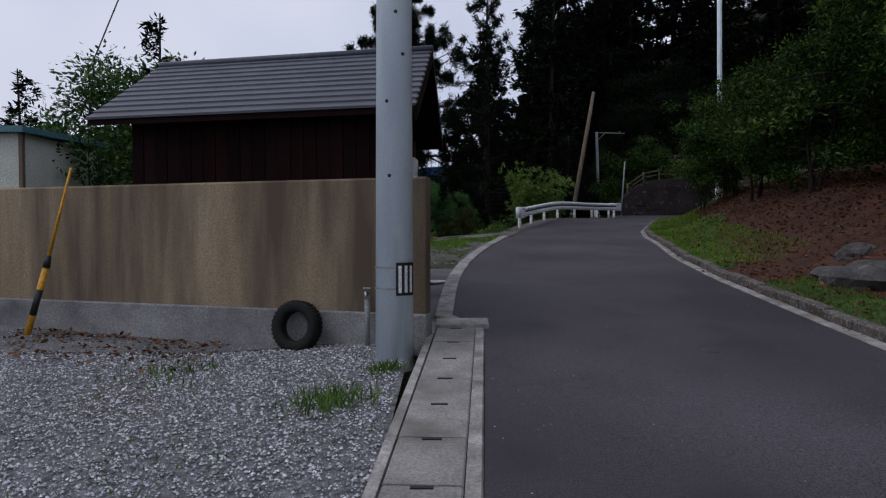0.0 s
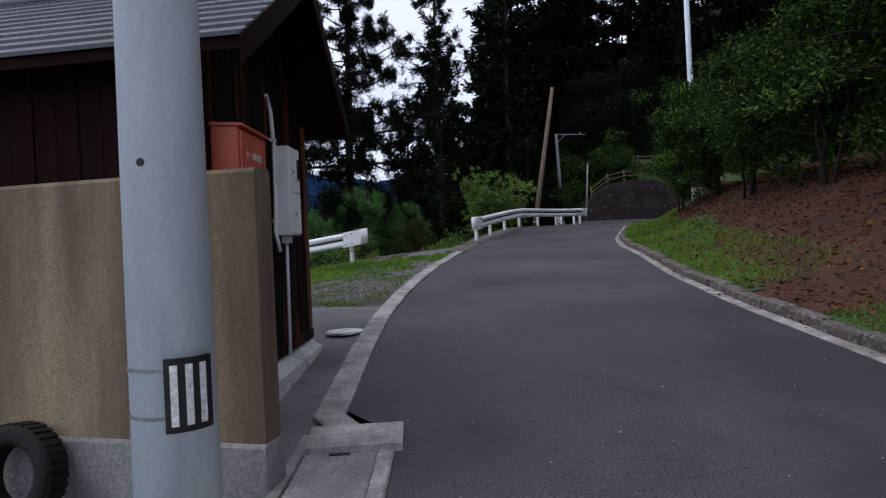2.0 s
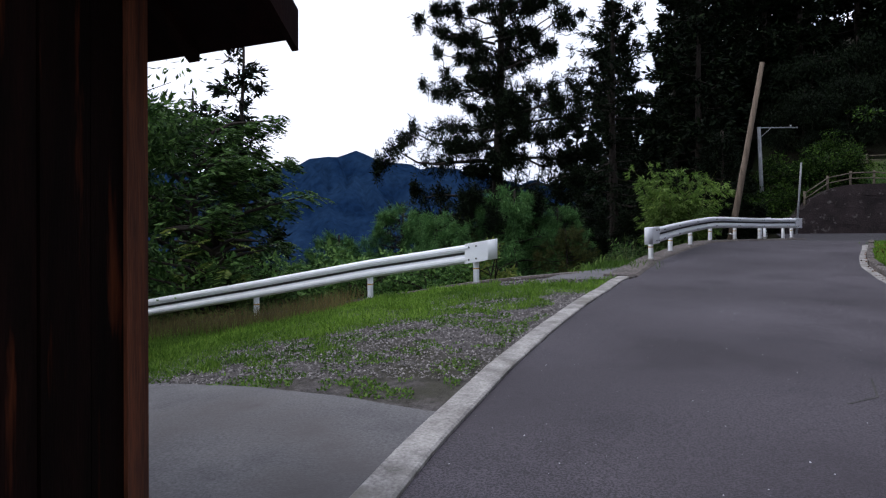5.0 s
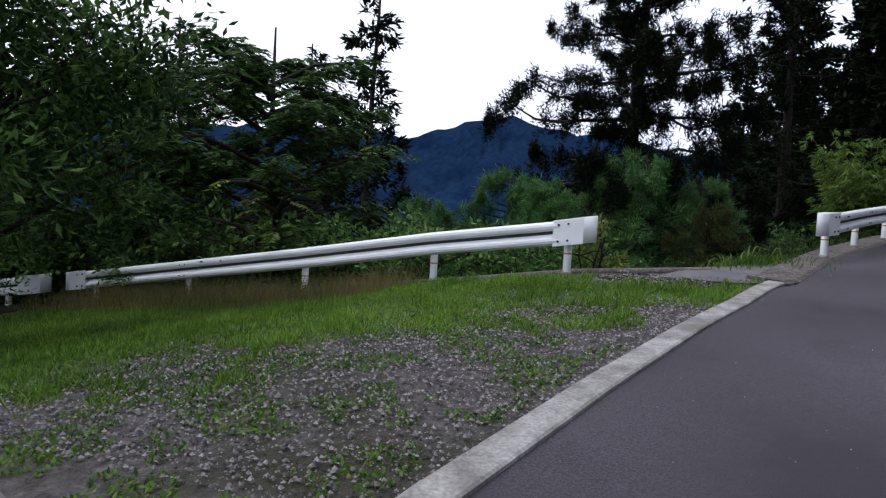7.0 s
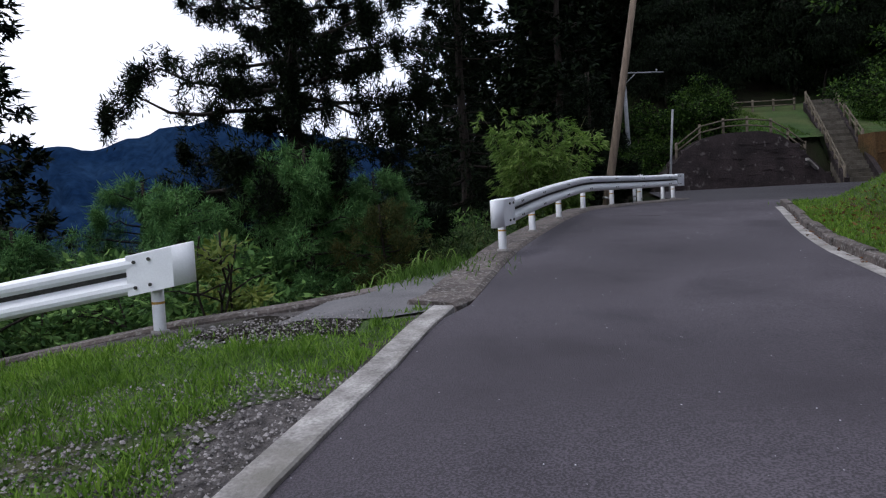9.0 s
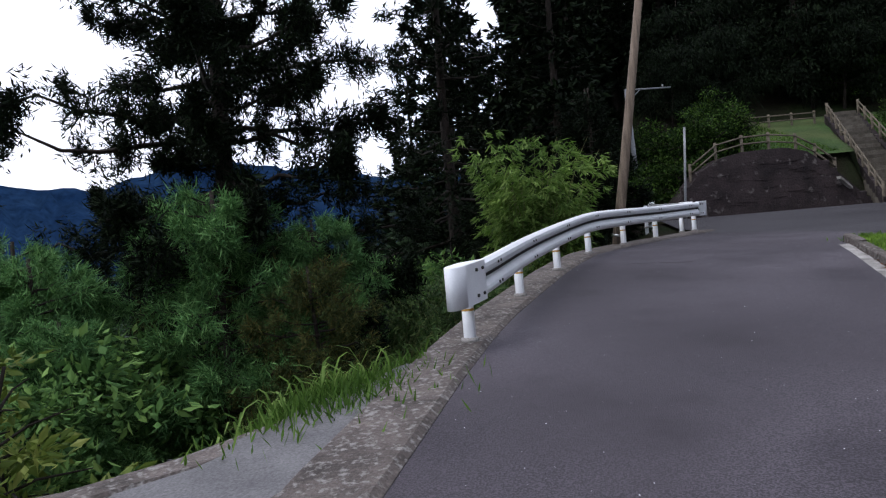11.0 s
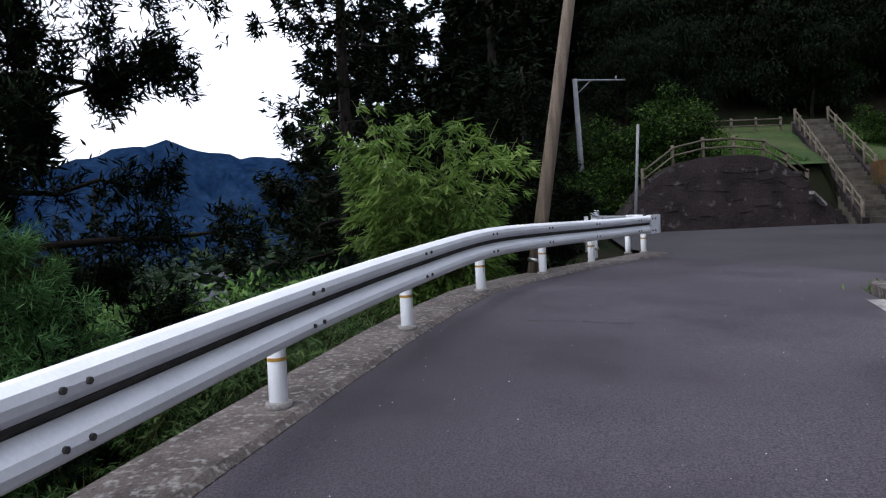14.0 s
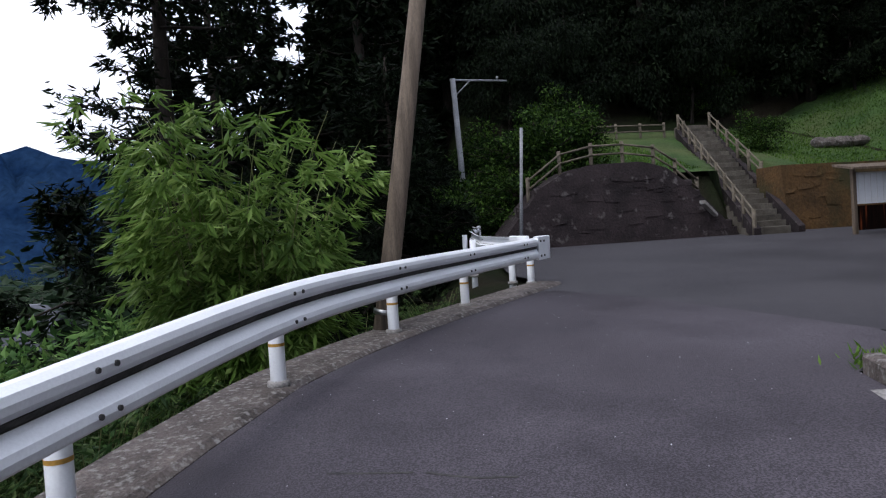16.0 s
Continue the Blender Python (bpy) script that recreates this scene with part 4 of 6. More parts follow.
guardrail("guardrail", "white corrugated steel guardrail above the grass plot", POSTS1, [(-10.8, 19.47, -0.51)] + [(x, y - 0.1, z) for x, y, z in POSTS1[::-1]] + [(-0.74, 19.74, 1.16)], 0.585)
guardrail("guardrail", "low white guardrail stretch bending downhill", [(-12.0, 18.95, -0.71), (-14.2, 17.75, -1.08)], [(-16.5, 16.4, -1.48), (-14.2, 17.65, -1.08), (-12.0, 18.85, -0.71), (-11.35, 19.18, -0.6)], 0.585, end_first=False)
POSTS3 = [(8.3, 34.86), (8.0, 36.3), (8.3, 38.2), (9.0, 40.2)]
posts3 = [(x, y, road_z(y) + 0.0) for x, y in POSTS3]
guardrail("guardrail", "white guardrail running away from the lane corner", posts3, [(8.42, 34.66, 2.14), (8.2, 35.3, 2.16), (8.1, 36.3, 2.2), (8.4, 38.2, 2.3), (9.1, 40.2, 2.4)], 0.56, band=False)

# ---- wooden pole, far concrete pole with arm, thin pole, poles on the bank ----
wp = thing("wooden_pole", 5.55, 31.03, 1.35, "weathered leaning wooden pole behind the guardrail", "pole")
part("shaft", tube([(-0.03, 0, -0.3), (0.39, 0.02, 2.1), (1.14, 0.08, 6.5)], [0.115, 0.102, 0.075], 20), POLE_WOOD, wp)
part("wire_band", tube([(0.165, 0.01, 0.85), (0.175, 0.01, 0.9)], 0.122, 20), STEEL, wp)
cp = thing("far_pole", 10.24, 46.8, land(10.24, 46.8), "slim grey concrete pole with a bracket arm", "pole")
zt = 8.36 - land(10.24, 46.8)
part("shaft", tube([(0.25, 0, -1.0), (0, 0, zt)], [0.12, 0.09], 14), POLE_GREY, cp)
part("arm", tube([(-0.1, 0, zt - 0.04), (1.95, 0, zt - 0.1)], 0.036, 8), POLE_GREY, cp)
part("brace", tube([(0.02, 0, zt - 0.62), (0.6, 0, zt - 0.08)], 0.022, 8), POLE_GREY, cp)
part("insulator", tube([(1.6, 0, zt - 0.1), (1.6, 0, zt + 0.06)], [0.03, 0.045], 8), POLE_GREY, cp)
tp = thing("thin_pole", 10.6, 41.5, land(10.6, 41.5), "thin leaning grey steel post", "pole")
part("shaft", tube([(0, 0, -0.5), (0.24, 0, 5.75 - land(10.6, 41.5))], [0.05, 0.042], 10), POLE_GREY, tp)
bp = thing("bank_pole", 10.9, 27.0, land(10.9, 27), "pale concrete pole behind the hedge trees", "pole")
part("shaft", tube([(0, 0, -0.3), (-0.05, 0, 3.2), (-0.15, 0, 12.0)], [0.11, 0.1, 0.085], 14), POLE_CONC, bp)
bp = thing("bank_pole", 14.0, 24.8, land(14.0, 24.8), "weathered wooden pole behind the hedge trees", "pole")
part("shaft", tube([(0, 0, -0.3), (0, 0, 10.2 - land(14.0, 24.8))], [0.14, 0.12], 14), POLE_WOOD, bp)
bo = thing("bollard", 10.4, 26.1, land(10.4, 26.1), "white marker post on the bank", "marker post")
part("post", tube([(0, 0, -0.2), (0, 0, 3.36 - land(10.4, 26.1))], 0.06, 14), WHITE_STEEL, bo)
part("cap", tube([(0, 0, 3.36 - land(10.4, 26.1)), (0, 0, 3.42 - land(10.4, 26.1))], [0.065, 0.04], 14), WHITE_STEEL, bo)


# ---- retaining walls, stairs and fences at the top ----
def stone_wall(name, label, x0, x1, y, top, material, low=2.2, lean=0.35):
    """Coursed stones before a core; top gives the height at x."""
    w = thing(name, 0, 0, 0, label, "retaining wall")
    w["kind"] = "structure"
    bm = bmesh.new()
    n = 24
    rows = []
    for i in range(n + 1):
        x = lerp(x0, x1, i / n)
        t = max(top(x), low + 0.02)
        rows.append([bm.verts.new((x, y + 0.0, low - 0.3)), bm.verts.new((x, y + 0.04 + lean * (t - low) / 3.0, t)), bm.verts.new((x, y + 1.5, t)), bm.verts.new((x, y + 1.5, low - 0.3))])
    for p, q in zip(rows, rows[1:]):
        for k in range(4):
            bm.faces.new((p[k], p[(k + 1) % 4], q[(k + 1) % 4], q[k]))
    bm.faces.new(rows[0][::-1])
    bm.faces.new(rows[-1])
    bmesh.ops.recalc_face_normals(bm, faces=bm.faces[:])
    part("core", bm, material, w)
    rng = np.random.default_rng(5)
    zc, r = low, 0
    while zc < 5.2:
        h = 0.22 + 0.2 * rng.random()
        x = x0 - (0.25 if r % 2 else 0.0)
        while x < x1:
            wd = 0.26 + 0.5 * rng.random() ** 1.4
            a, b = max(x, x0) + 0.012, min(x + wd, x1) - 0.012
            z = zc + 0.13 * math.sin(1.9 * x + 2.3 * r) + 0.05 * math.sin(5.1 * x + r)
            if b - a > 0.1 and z + h * 0.8 < top((a + b) / 2):
                f = (z + h / 2 - low) / 3.0 * lean
                d = 0.035 * rng.random() - 0.035
                e = [0.09 * rng.random() for _ in range(8)]
                st = hexa([(a, y + f + 0.12, z + 0.012), (b, y + f + 0.12, z + 0.012), (b, y + f + 0.15, z + h - 0.012), (a, y + f + 0.15, z + h - 0.012)], [(a + e[0], y + f - d, z + e[1]), (b - e[2], y + f - d, z + e[3]), (b - e[4], y + f + 0.03 - d, z + h - e[5]), (a + e[6], y + f + 0.03 - d, z + h - e[7])])
                part("stone", st, material, w)
            x += wd
        zc += h
        r += 1
    return w


def left_top(x):
    return float(np.interp(x, [10.4, 11.0, 11.6, 12.4, 13.2, 14.8, 15.6, 16.6, 17.7], [2.8, 3.5, 4.15, 4.6, 4.75, 4.78, 4.55, 3.7, 2.45]))


stone_wall("wall_north_1", "dark stone retaining wall with a sloping top", 10.4, 17.7, 42.0, left_top, STONE_DARK)
stone_wall("wall_north_2", "mossy orange-brown retaining wall beside the stairs", 19.65, 31.0, 42.3, lambda x: 4.5, STONE_MOSS)
stairs = thing("stairs", 0, 0, 0, "long straight flight of worn concrete steps uphill", "stairs")
stairs["kind"] = "structure"
for k in range(25):
    t = k / 24
    x, y, z = lerp(18.25, 21.1, t), 41.3 + 0.34 * k, 2.44 + 0.178 * k
    part("step", box(x - 0.6, x + 0.6, y, y + 0.62, z - 0.25, z + 0.178, 0.015), STEP_STONE, stairs)
for off in (-0.83, 0.61):
    low_end, top_end = [(18.25 + off + q, 41.0) for q in (0.0, 0.22)], [(21.1 + off + q, 49.6) for q in (0.0, 0.22)]
    part("cheek_wall", hexa([(*low_end[0], 2.2), (*low_end[1], 2.2), (*low_end[1], 2.6), (*low_end[0], 2.6)], [(*top_end[0], 6.0), (*top_end[1], 6.0), (*top_end[1], 6.78), (*top_end[0], 6.78)]), STONE_DARK, stairs)
part("cap_stone", hexa([(16.5, 41.9, 3.42), (16.9, 41.9, 3.02), (16.9, 41.9, 3.1), (16.5, 41.9, 3.52)], [(16.5, 42.3, 3.42), (16.9, 42.3, 3.02), (16.9, 42.3, 3.1), (16.5, 42.3, 3.52)]), KERB, stairs, "pale concrete cap on the sloping wall")


def fence(label, points, tall=0.66):
    f = thing("wooden_fence", 0, 0, 0, label, "fence", "wooden fences")
    for x, y, z in points:
        part("post", tube([(x, y, z - 0.4), (x, y, z + tall)], 0.06, 8), FENCE_WOOD, f)
    for a, b in zip(points, points[1:]):
        for h in (0.3, 0.56):
            part("rail", tube([(a[0], a[1] - 0.05, a[2] + h), (b[0], b[1] - 0.05, b[2] + h)], 0.032, 6), FENCE_WOOD, f)
    return f


fence("grey wooden rail fence along the retaining wall top", [(x, 42.6, left_top(x)) for x in (11.3, 12.3, 13.3, 14.3, 15.3)] + [(16.0, 42.6, 4.2), (16.7, 42.6, 3.6)])
fence("grey wooden rail fence climbing beside the stairs", [(lerp(17.5, 20.36, t), lerp(41.1, 49.5, t), lerp(2.5, 6.7, t)) for t in np.linspace(0, 1, 11)])
fence("wooden posts along the far side of the stairs", [(lerp(19.85, 22.0, t), lerp(43.8, 49.8, t), lerp(4.1, 6.8, t)) for t in np.linspace(0, 1, 6)])
fence("wooden rail fence at the top of the lawn", [(x, 50.2, land(x, 50.2)) for x in (15.7, 16.8, 17.9, 19.0, 20.1)])
# notice board
nb = thing("notice_board", 18.9, 39.0, land(18.9, 39.0), "roofed wooden notice board with a white panel", "notice board")
for x in (0.0, 1.8):
    part("post", box(x - 0.05, x + 0.05, -0.05, 0.05, -0.3, 1.75, 0.008), POLE_WOOD, nb)
part("panel", box(0.06, 1.74, -0.02, 0.02, 0.78, 1.6, 0.006), WHITE_STEEL, nb)
for k in range(9):
    part("ridge", box(0.12 + 0.19 * k, 0.135 + 0.19 * k, -0.026, -0.02, 0.82, 1.56), GREY_BOX, nb)
part("lower_board", box(0.06, 1.74, -0.015, 0.015, 0.1, 0.74, 0.006), CHARRED, nb)
part("roof", hexa([(-0.3, -0.35, 1.66), (2.1, -0.35, 1.66), (2.1, -0.35, 1.72), (-0.3, -0.35, 1.72)], [(-0.3, 0.35, 1.8), (2.1, 0.35, 1.8), (2.1, 0.35, 1.86), (-0.3, 0.35, 1.86)]), POLE_WOOD, nb)
rk = thing("boulder", 25.5, 46.5, land(25.5, 46.5) + 0.05, "pale grey rock heap on the lawn", "rock")
rng = np.random.default_rng(8)
for k in range(6):
    bm = bmesh.new()
    bmesh.ops.create_icosphere(bm, subdivisions=2, radius=0.32)
    for v in bm.verts:
        v.co = Vector((v.co.x * 1.2, v.co.y, v.co.z * 0.8)) * (1 + 0.3 * noise.noise(v.co * 2.5 + Vector((k * 7, 0, 0)))) + Vector((k * 0.42 - 1.0, 0.2 * math.sin(k * 3), 0.15))
    part("stone", bm, BASE_CONC, rk)

# ---- cream outbuilding behind the wall, black mesh gate ----
ou = thing("outbuilding", -8.5, 11.0, 0.0, "small cream metal outbuilding with a teal roof edge", "outbuilding")
part("wall", box(-2.2, 1.5, 0, 2.4, -0.2, 3.02), CREAM, ou)
part("roof", hexa([(-2.4, -0.15, 3.02), (1.62, -0.15, 3.02), (1.62, -0.15, 3.12), (-2.4, -0.15, 3.12)], [(-2.4, 2.6, 3.1), (1.62, 2.6, 3.1), (1.62, 2.6, 3.2), (-2.4, 2.6, 3.2)]), TEAL, ou)
part("corner_post", box(1.47, 1.53, -0.03, 0.05, -0.2, 3.02), POLE_WOOD, ou)
w_ = part("window", box(0.05, 0.35, -0.02, 0.03, 2.55, 2.88, 0.01), GLASS_DARK, ou)
part("window_frame", box(0.02, 0.38, -0.012, 0.02, 2.52, 2.91, 0.01), PLATE_WHITE, w_)
gate = thing("mesh_gate", -3.97, 13.2, 0.42, "black mesh garden gate standing on the apron edge", "gate")
part("post", box(-0.03, 0.03, -0.03, 0.03, -0.1, 1.12, 0.004), BLACK, gate)
gd = Vector((-0.93, 0.36, -0.05))
for h in (0.08, 0.55, 1.06):
    part("rail", tube([(0, 0, h), tuple(gd * 2.2 + Vector((0, 0, h)))], 0.014, 6), BLACK, gate)
for k in range(1, 24):
    q = gd * (k * 2.2 / 24)
    part("bar", tube([(q.x, q.y, q.z + 0.08), (q.x, q.y, q.z + 1.06)], 0.006, 5), BLACK, gate)

# overhead cable and the rock in the bank
cb = thing("overhead_cable", -5.7, 12.0, 3.0, "thin black overhead cable running down to trees", "cable")
part("wire", tube([(1.6, 0, 6.6), (0.8, 0, 4.6), (0.0, 0, 2.9), (-0.6, 0, 1.5), (-1.0, 0.5, 0.4), (-1.2, 0.9, -2.6)], 0.012, 6), WIRE, cb)
for k, (x, y, sx, sy, sz) in enumerate(((5.35, 8.5, 0.45, 0.95, 0.3), (5.5, 6.4, 0.5, 0.8, 0.28), (5.9, 9.6, 0.3, 0.4, 0.2))):
    rock = thing("boulder", x, y, land(x, y) - 0.1, "weathered grey rock set in the bank", "rock", "bank rocks")
    bm = bmesh.new()
    bmesh.ops.create_icosphere(bm, subdivisions=3, radius=1.0)
    for v in bm.verts:
        v.co *= 1 + 0.35 * noise.noise(v.co * 1.6 + Vector((k * 9, 0, 0))) + 0.08 * noise.noise(v.co * 6)
        v.co = Vector((v.co.x * sx, v.co.y * sy, v.co.z * sz))
    part("stone", bm, ROCK, rock)

# ---- far mountains and the houses in the valley ----
def ridge(name, points, dist, foot, label):
    """A far wooded ridge: bearing to the left in degrees and height in degrees."""
    rng = np.random.default_rng(int(dist))
    az = np.linspace(points[0][0], points[-1][0], 160)
    el = np.interp(az, [p[0] for p in points], [p[1] for p in points])
    verts = []
    for a, e in zip(az, el):
        e += 0.12 * math.sin(a * 1.7) + 0.06 * math.sin(a * 5.1 + 1) + 0.05 * rng.normal()
        for k in range(9):
            f = k / 8
            d = dist * (0.7 + 0.3 * f)
            h = lerp(foot, dist * math.tan(radians(e)), f) + (0 if k in (0, 8) else dist * 0.008 * rng.normal())
            verts.append((2 - d * math.sin(radians(a)), 15 + d * math.cos(radians(a)), 2 + h))
    gi = np.arange(160 * 9).reshape(160, 9)
    ob = mesh_part(name, verts, np.stack([gi[:-1, :-1], gi[:-1, 1:], gi[1:, 1:], gi[1:, :-1]], -1).reshape(-1, 4), HAZY_MOUNTAIN, None, True)
    return tagged(ob, label, "mountain", "", "structure")


ridge("backdrop_1", [(-40, 4.0), (-8, 5.0), (0, 5.6), (6, 5.6), (11, 6.8), (15, 7.0), (20, 8.2), (24, 7.4), (28, 6.0), (35, 6.4), (45, 5.6), (60, 5.0), (85, 5.0)], 950, -60, "wooded mountain ridge across the valley, haze painted in as blue")


def far_house(x, y, z, w, d, h, roof, label):
    hs = thing("house", x, y, z, label, "house", "valley houses")
    part("wall", box(-w / 2, w / 2, -d / 2, d / 2, -3, h), FAR_WALL, hs)
    part("roof", hexa([(-w / 2 - 0.4, -d / 2 - 0.4, h), (w / 2 + 0.4, -d / 2 - 0.4, h), (w / 2 + 0.4, d / 2 + 0.4, h), (-w / 2 - 0.4, d / 2 + 0.4, h)], [(-w / 2, -0.2, h + 1.5), (w / 2, -0.2, h + 1.5), (w / 2, 0.2, h + 1.5), (-w / 2, 0.2, h + 1.5)]), roof, hs)
    for k in (-1, 0, 1):
        part("window", box(k * w * 0.3 - 0.5, k * w * 0.3 + 0.5, -d / 2 - 0.03, -d / 2 + 0.02, h * 0.35, h * 0.75), GLASS_DARK, hs)


far_house(-12, 40, -6.4, 2.6, 4, 3.2, FAR_BLUE, "white valley house with a pale blue roof")
far_house(-5.0, 51, -5.0, 2.0, 4, 4.9, ROOFING, "white valley house half hidden by trees")
far_house(-22, 52, -13.5, 8, 6, 3.4, FAR_BLUE, "pale valley house with a blue roof")


# ---- plants ----
def trunk_mesh(rng, height, r0, r1, lean=0.02, sides=10, steps=8):
    pts = [(lean * height * (i / steps) ** 2 + 0.04 * rng.normal(), 0.04 * rng.normal(), height * i / steps) for i in range(steps + 1)]
    pts[0] = (0, 0, -0.8)
    return tube(pts, [lerp(r0, r1, (i / steps) ** 0.8) for i in range(steps + 1)], sides), np.array(pts)


def conifer(seed, height, crown, start, limbs, tufts, blade, material, label, droop=0.25, gap=0.0, width=0.36, cat="conifer", burst=0, full=0.75):
    """Trunk, curved limbs and tufts of needle sprays along each limb."""
    rng = np.random.default_rng(seed)
    t = thing("conifer", 0, 0, 0, label, cat, "conifers")
    bm, _ = trunk_mesh(rng, height, 0.022 * height * 0.75, 0.03)
    part("trunk", bm, BARK, t)
    wood = bmesh.new()
    base, way, size = [], [], []
    for k in range(limbs):
        f = (k + rng.random()) / limbs
        z = lerp(start * height, height * 0.985, f)
        shape = (1 - f) ** full * (0.75 + 0.25 * min(1, f * 5))
        reach = crown * shape * (0.6 + 0.55 * rng.random()) + 0.15
        if rng.random() < gap:
            reach *= 0.45
        a = 2.399963 * k + 0.5 * rng.normal()
        rise = (0.35 * f - droop * (1 - f)) * reach
        n = 6
        d = np.array([math.cos(a), math.sin(a)])
        pts = []
        for i in range(n + 1):
            q = i / n
            pts.append((d[0] * reach * q, d[1] * reach * q, z + rise * q + 0.22 * reach * (q**2 - q) * 0.6 + 0.05 * reach * rng.normal() * q))
        tube(pts, [max(0.008, 0.016 * reach * (1 - 0.85 * i / n) + 0.006) for i in range(n + 1)], 4, wood, False)
        p = np.array(pts)
        m = max(3, int(tufts * (reach / crown) * (0.7 + 0.6 * rng.random())))
        heads = 0.15 + 0.85 * rng.random(3 + int(reach * 2.2)) ** 0.8
        heads[0] = 0.97
        q = np.clip(rng.choice(heads, m) + 0.035 * rng.normal(size=m), 0.1, 0.999)
        shift = {h: rng.uniform(-1, 1) for h in heads}
        i = np.minimum((q * n).astype(int), n - 1)
        c = p[i] + (p[i + 1] - p[i]) * (q * n - i)[:, None]
        out = np.array([d[0], d[1], 0.0])
        sidew = np.array([-d[1], d[0], 0.0])
        spread_ = (0.3 * reach * (1.1 - q))[:, None]
        s = np.array([shift[heads[np.argmin(abs(heads - v))]] for v in q])[:, None] + 0.25 * rng.normal(size=(m, 1))
        c = c + sidew * s * spread_ + np.array([0, 0, 1.0]) * rng.normal(size=(m, 1)) * 0.05 * reach
        w = out * 0.8 + sidew * s * 0.9 + np.array([0, 0, -0.15])
        for j in range(burst or 7):
            base.append(c + rng.normal(size=(m, 3)) * blade * (0.35 if burst else 0.3))
            way.append(w * 0.75 + unit(rng.normal(size=(m, 3))) + np.array([0, 0, 0.15]) if burst else w + rng.normal(size=(m, 3)) * 0.65)
            size.append(blade * (0.6 + 0.8 * rng.random(m)))
    part("branchwork", wood, BARK, t)["kind"] = "stuff"
    base, way, size = np.concatenate(base), np.concatenate(way), np.concatenate(size)
    mesh_part("crown", *kites(rng, base, way, size, size * width), material, t)
    return t


def broadleaf(seed, height, crown, leaf, count, material, label, stems=1, low=0.25, squash=1.0, name="tree", cat="tree", clump=60, bark=BARK, width=0.45, droop=0.0, grp="", tight=0.11):
    """Forking limbs with leaf clusters round their ends."""
    rng = np.random.default_rng(seed)
    t = thing(name, 0, 0, 0, label, cat, grp)
    wood = bmesh.new()
    ends = []
    for s in range(stems):
        a0 = rng.uniform(0, 6.283)
        lean = 0.12 if stems == 1 else 0.3
        top = np.array([math.cos(a0) * lean * crown, math.sin(a0) * lean * crown, height * (0.75 + 0.2 * rng.random())])
        foot = np.array([0.1 * math.cos(a0) * (stems > 1), 0.1 * math.sin(a0) * (stems > 1), -0.4])
        pts = [tuple(foot + (top - foot) * (i / 6) + np.array([0.05, 0.05, 0]) * rng.normal(size=3) * (i > 0)) for i in range(7)]
        r0 = 0.018 * height / stems**0.5
        tube(pts, [lerp(r0, 0.012, i / 6) for i in range(7)], 7, wood)
        for k in range(int(22 / stems**0.6)):
            f = low + (1 - low) * rng.random()
            z = f * height
            a = rng.uniform(0, 6.283)
            ring = math.sqrt(max(0.05, 1 - ((f - 0.55) / 0.52) ** 2))
            reach = crown * ring * (0.55 + 0.5 * rng.random())
            b = np.array(pts[min(6, max(1, int(f * 6)))])
            e = b + np.array([math.cos(a) * reach, math.sin(a) * reach, (0.25 + 0.3 * rng.random()) * reach * squash])
            mid = (b + e) / 2 + np.array([0, 0, 0.08 * reach])
            tube([tuple(b), tuple(mid), tuple(e)], [0.022 * reach / 2 + 0.008, 0.012 * reach / 2 + 0.006, 0.004], 5, wood, False)
            for q in (0.45, 0.62, 0.8, 1.0):
                ends.append(b + (e - b) * q + rng.normal(size=3) * 0.14 * reach)
    part("trunk", wood, bark, t)
    ends = np.array(ends)
    pick = rng.integers(0, len(ends), count // clump)
    centre = ends[pick] + rng.normal(size=(len(pick), 3)) * crown * 0.07
    c = np.repeat(centre, clump, 0)
    off = rng.normal(size=c.shape) * np.array([1, 1, 0.55]) * crown * tight
    w = unit(off) + rng.normal(size=c.shape) * 0.6 + np.array([0, 0, -droop])
    size = leaf * (0.6 + 0.8 * rng.random(len(c)))
    mesh_part("crown", *kites(rng, c + off, w, size, size * width), material, t)
    return t


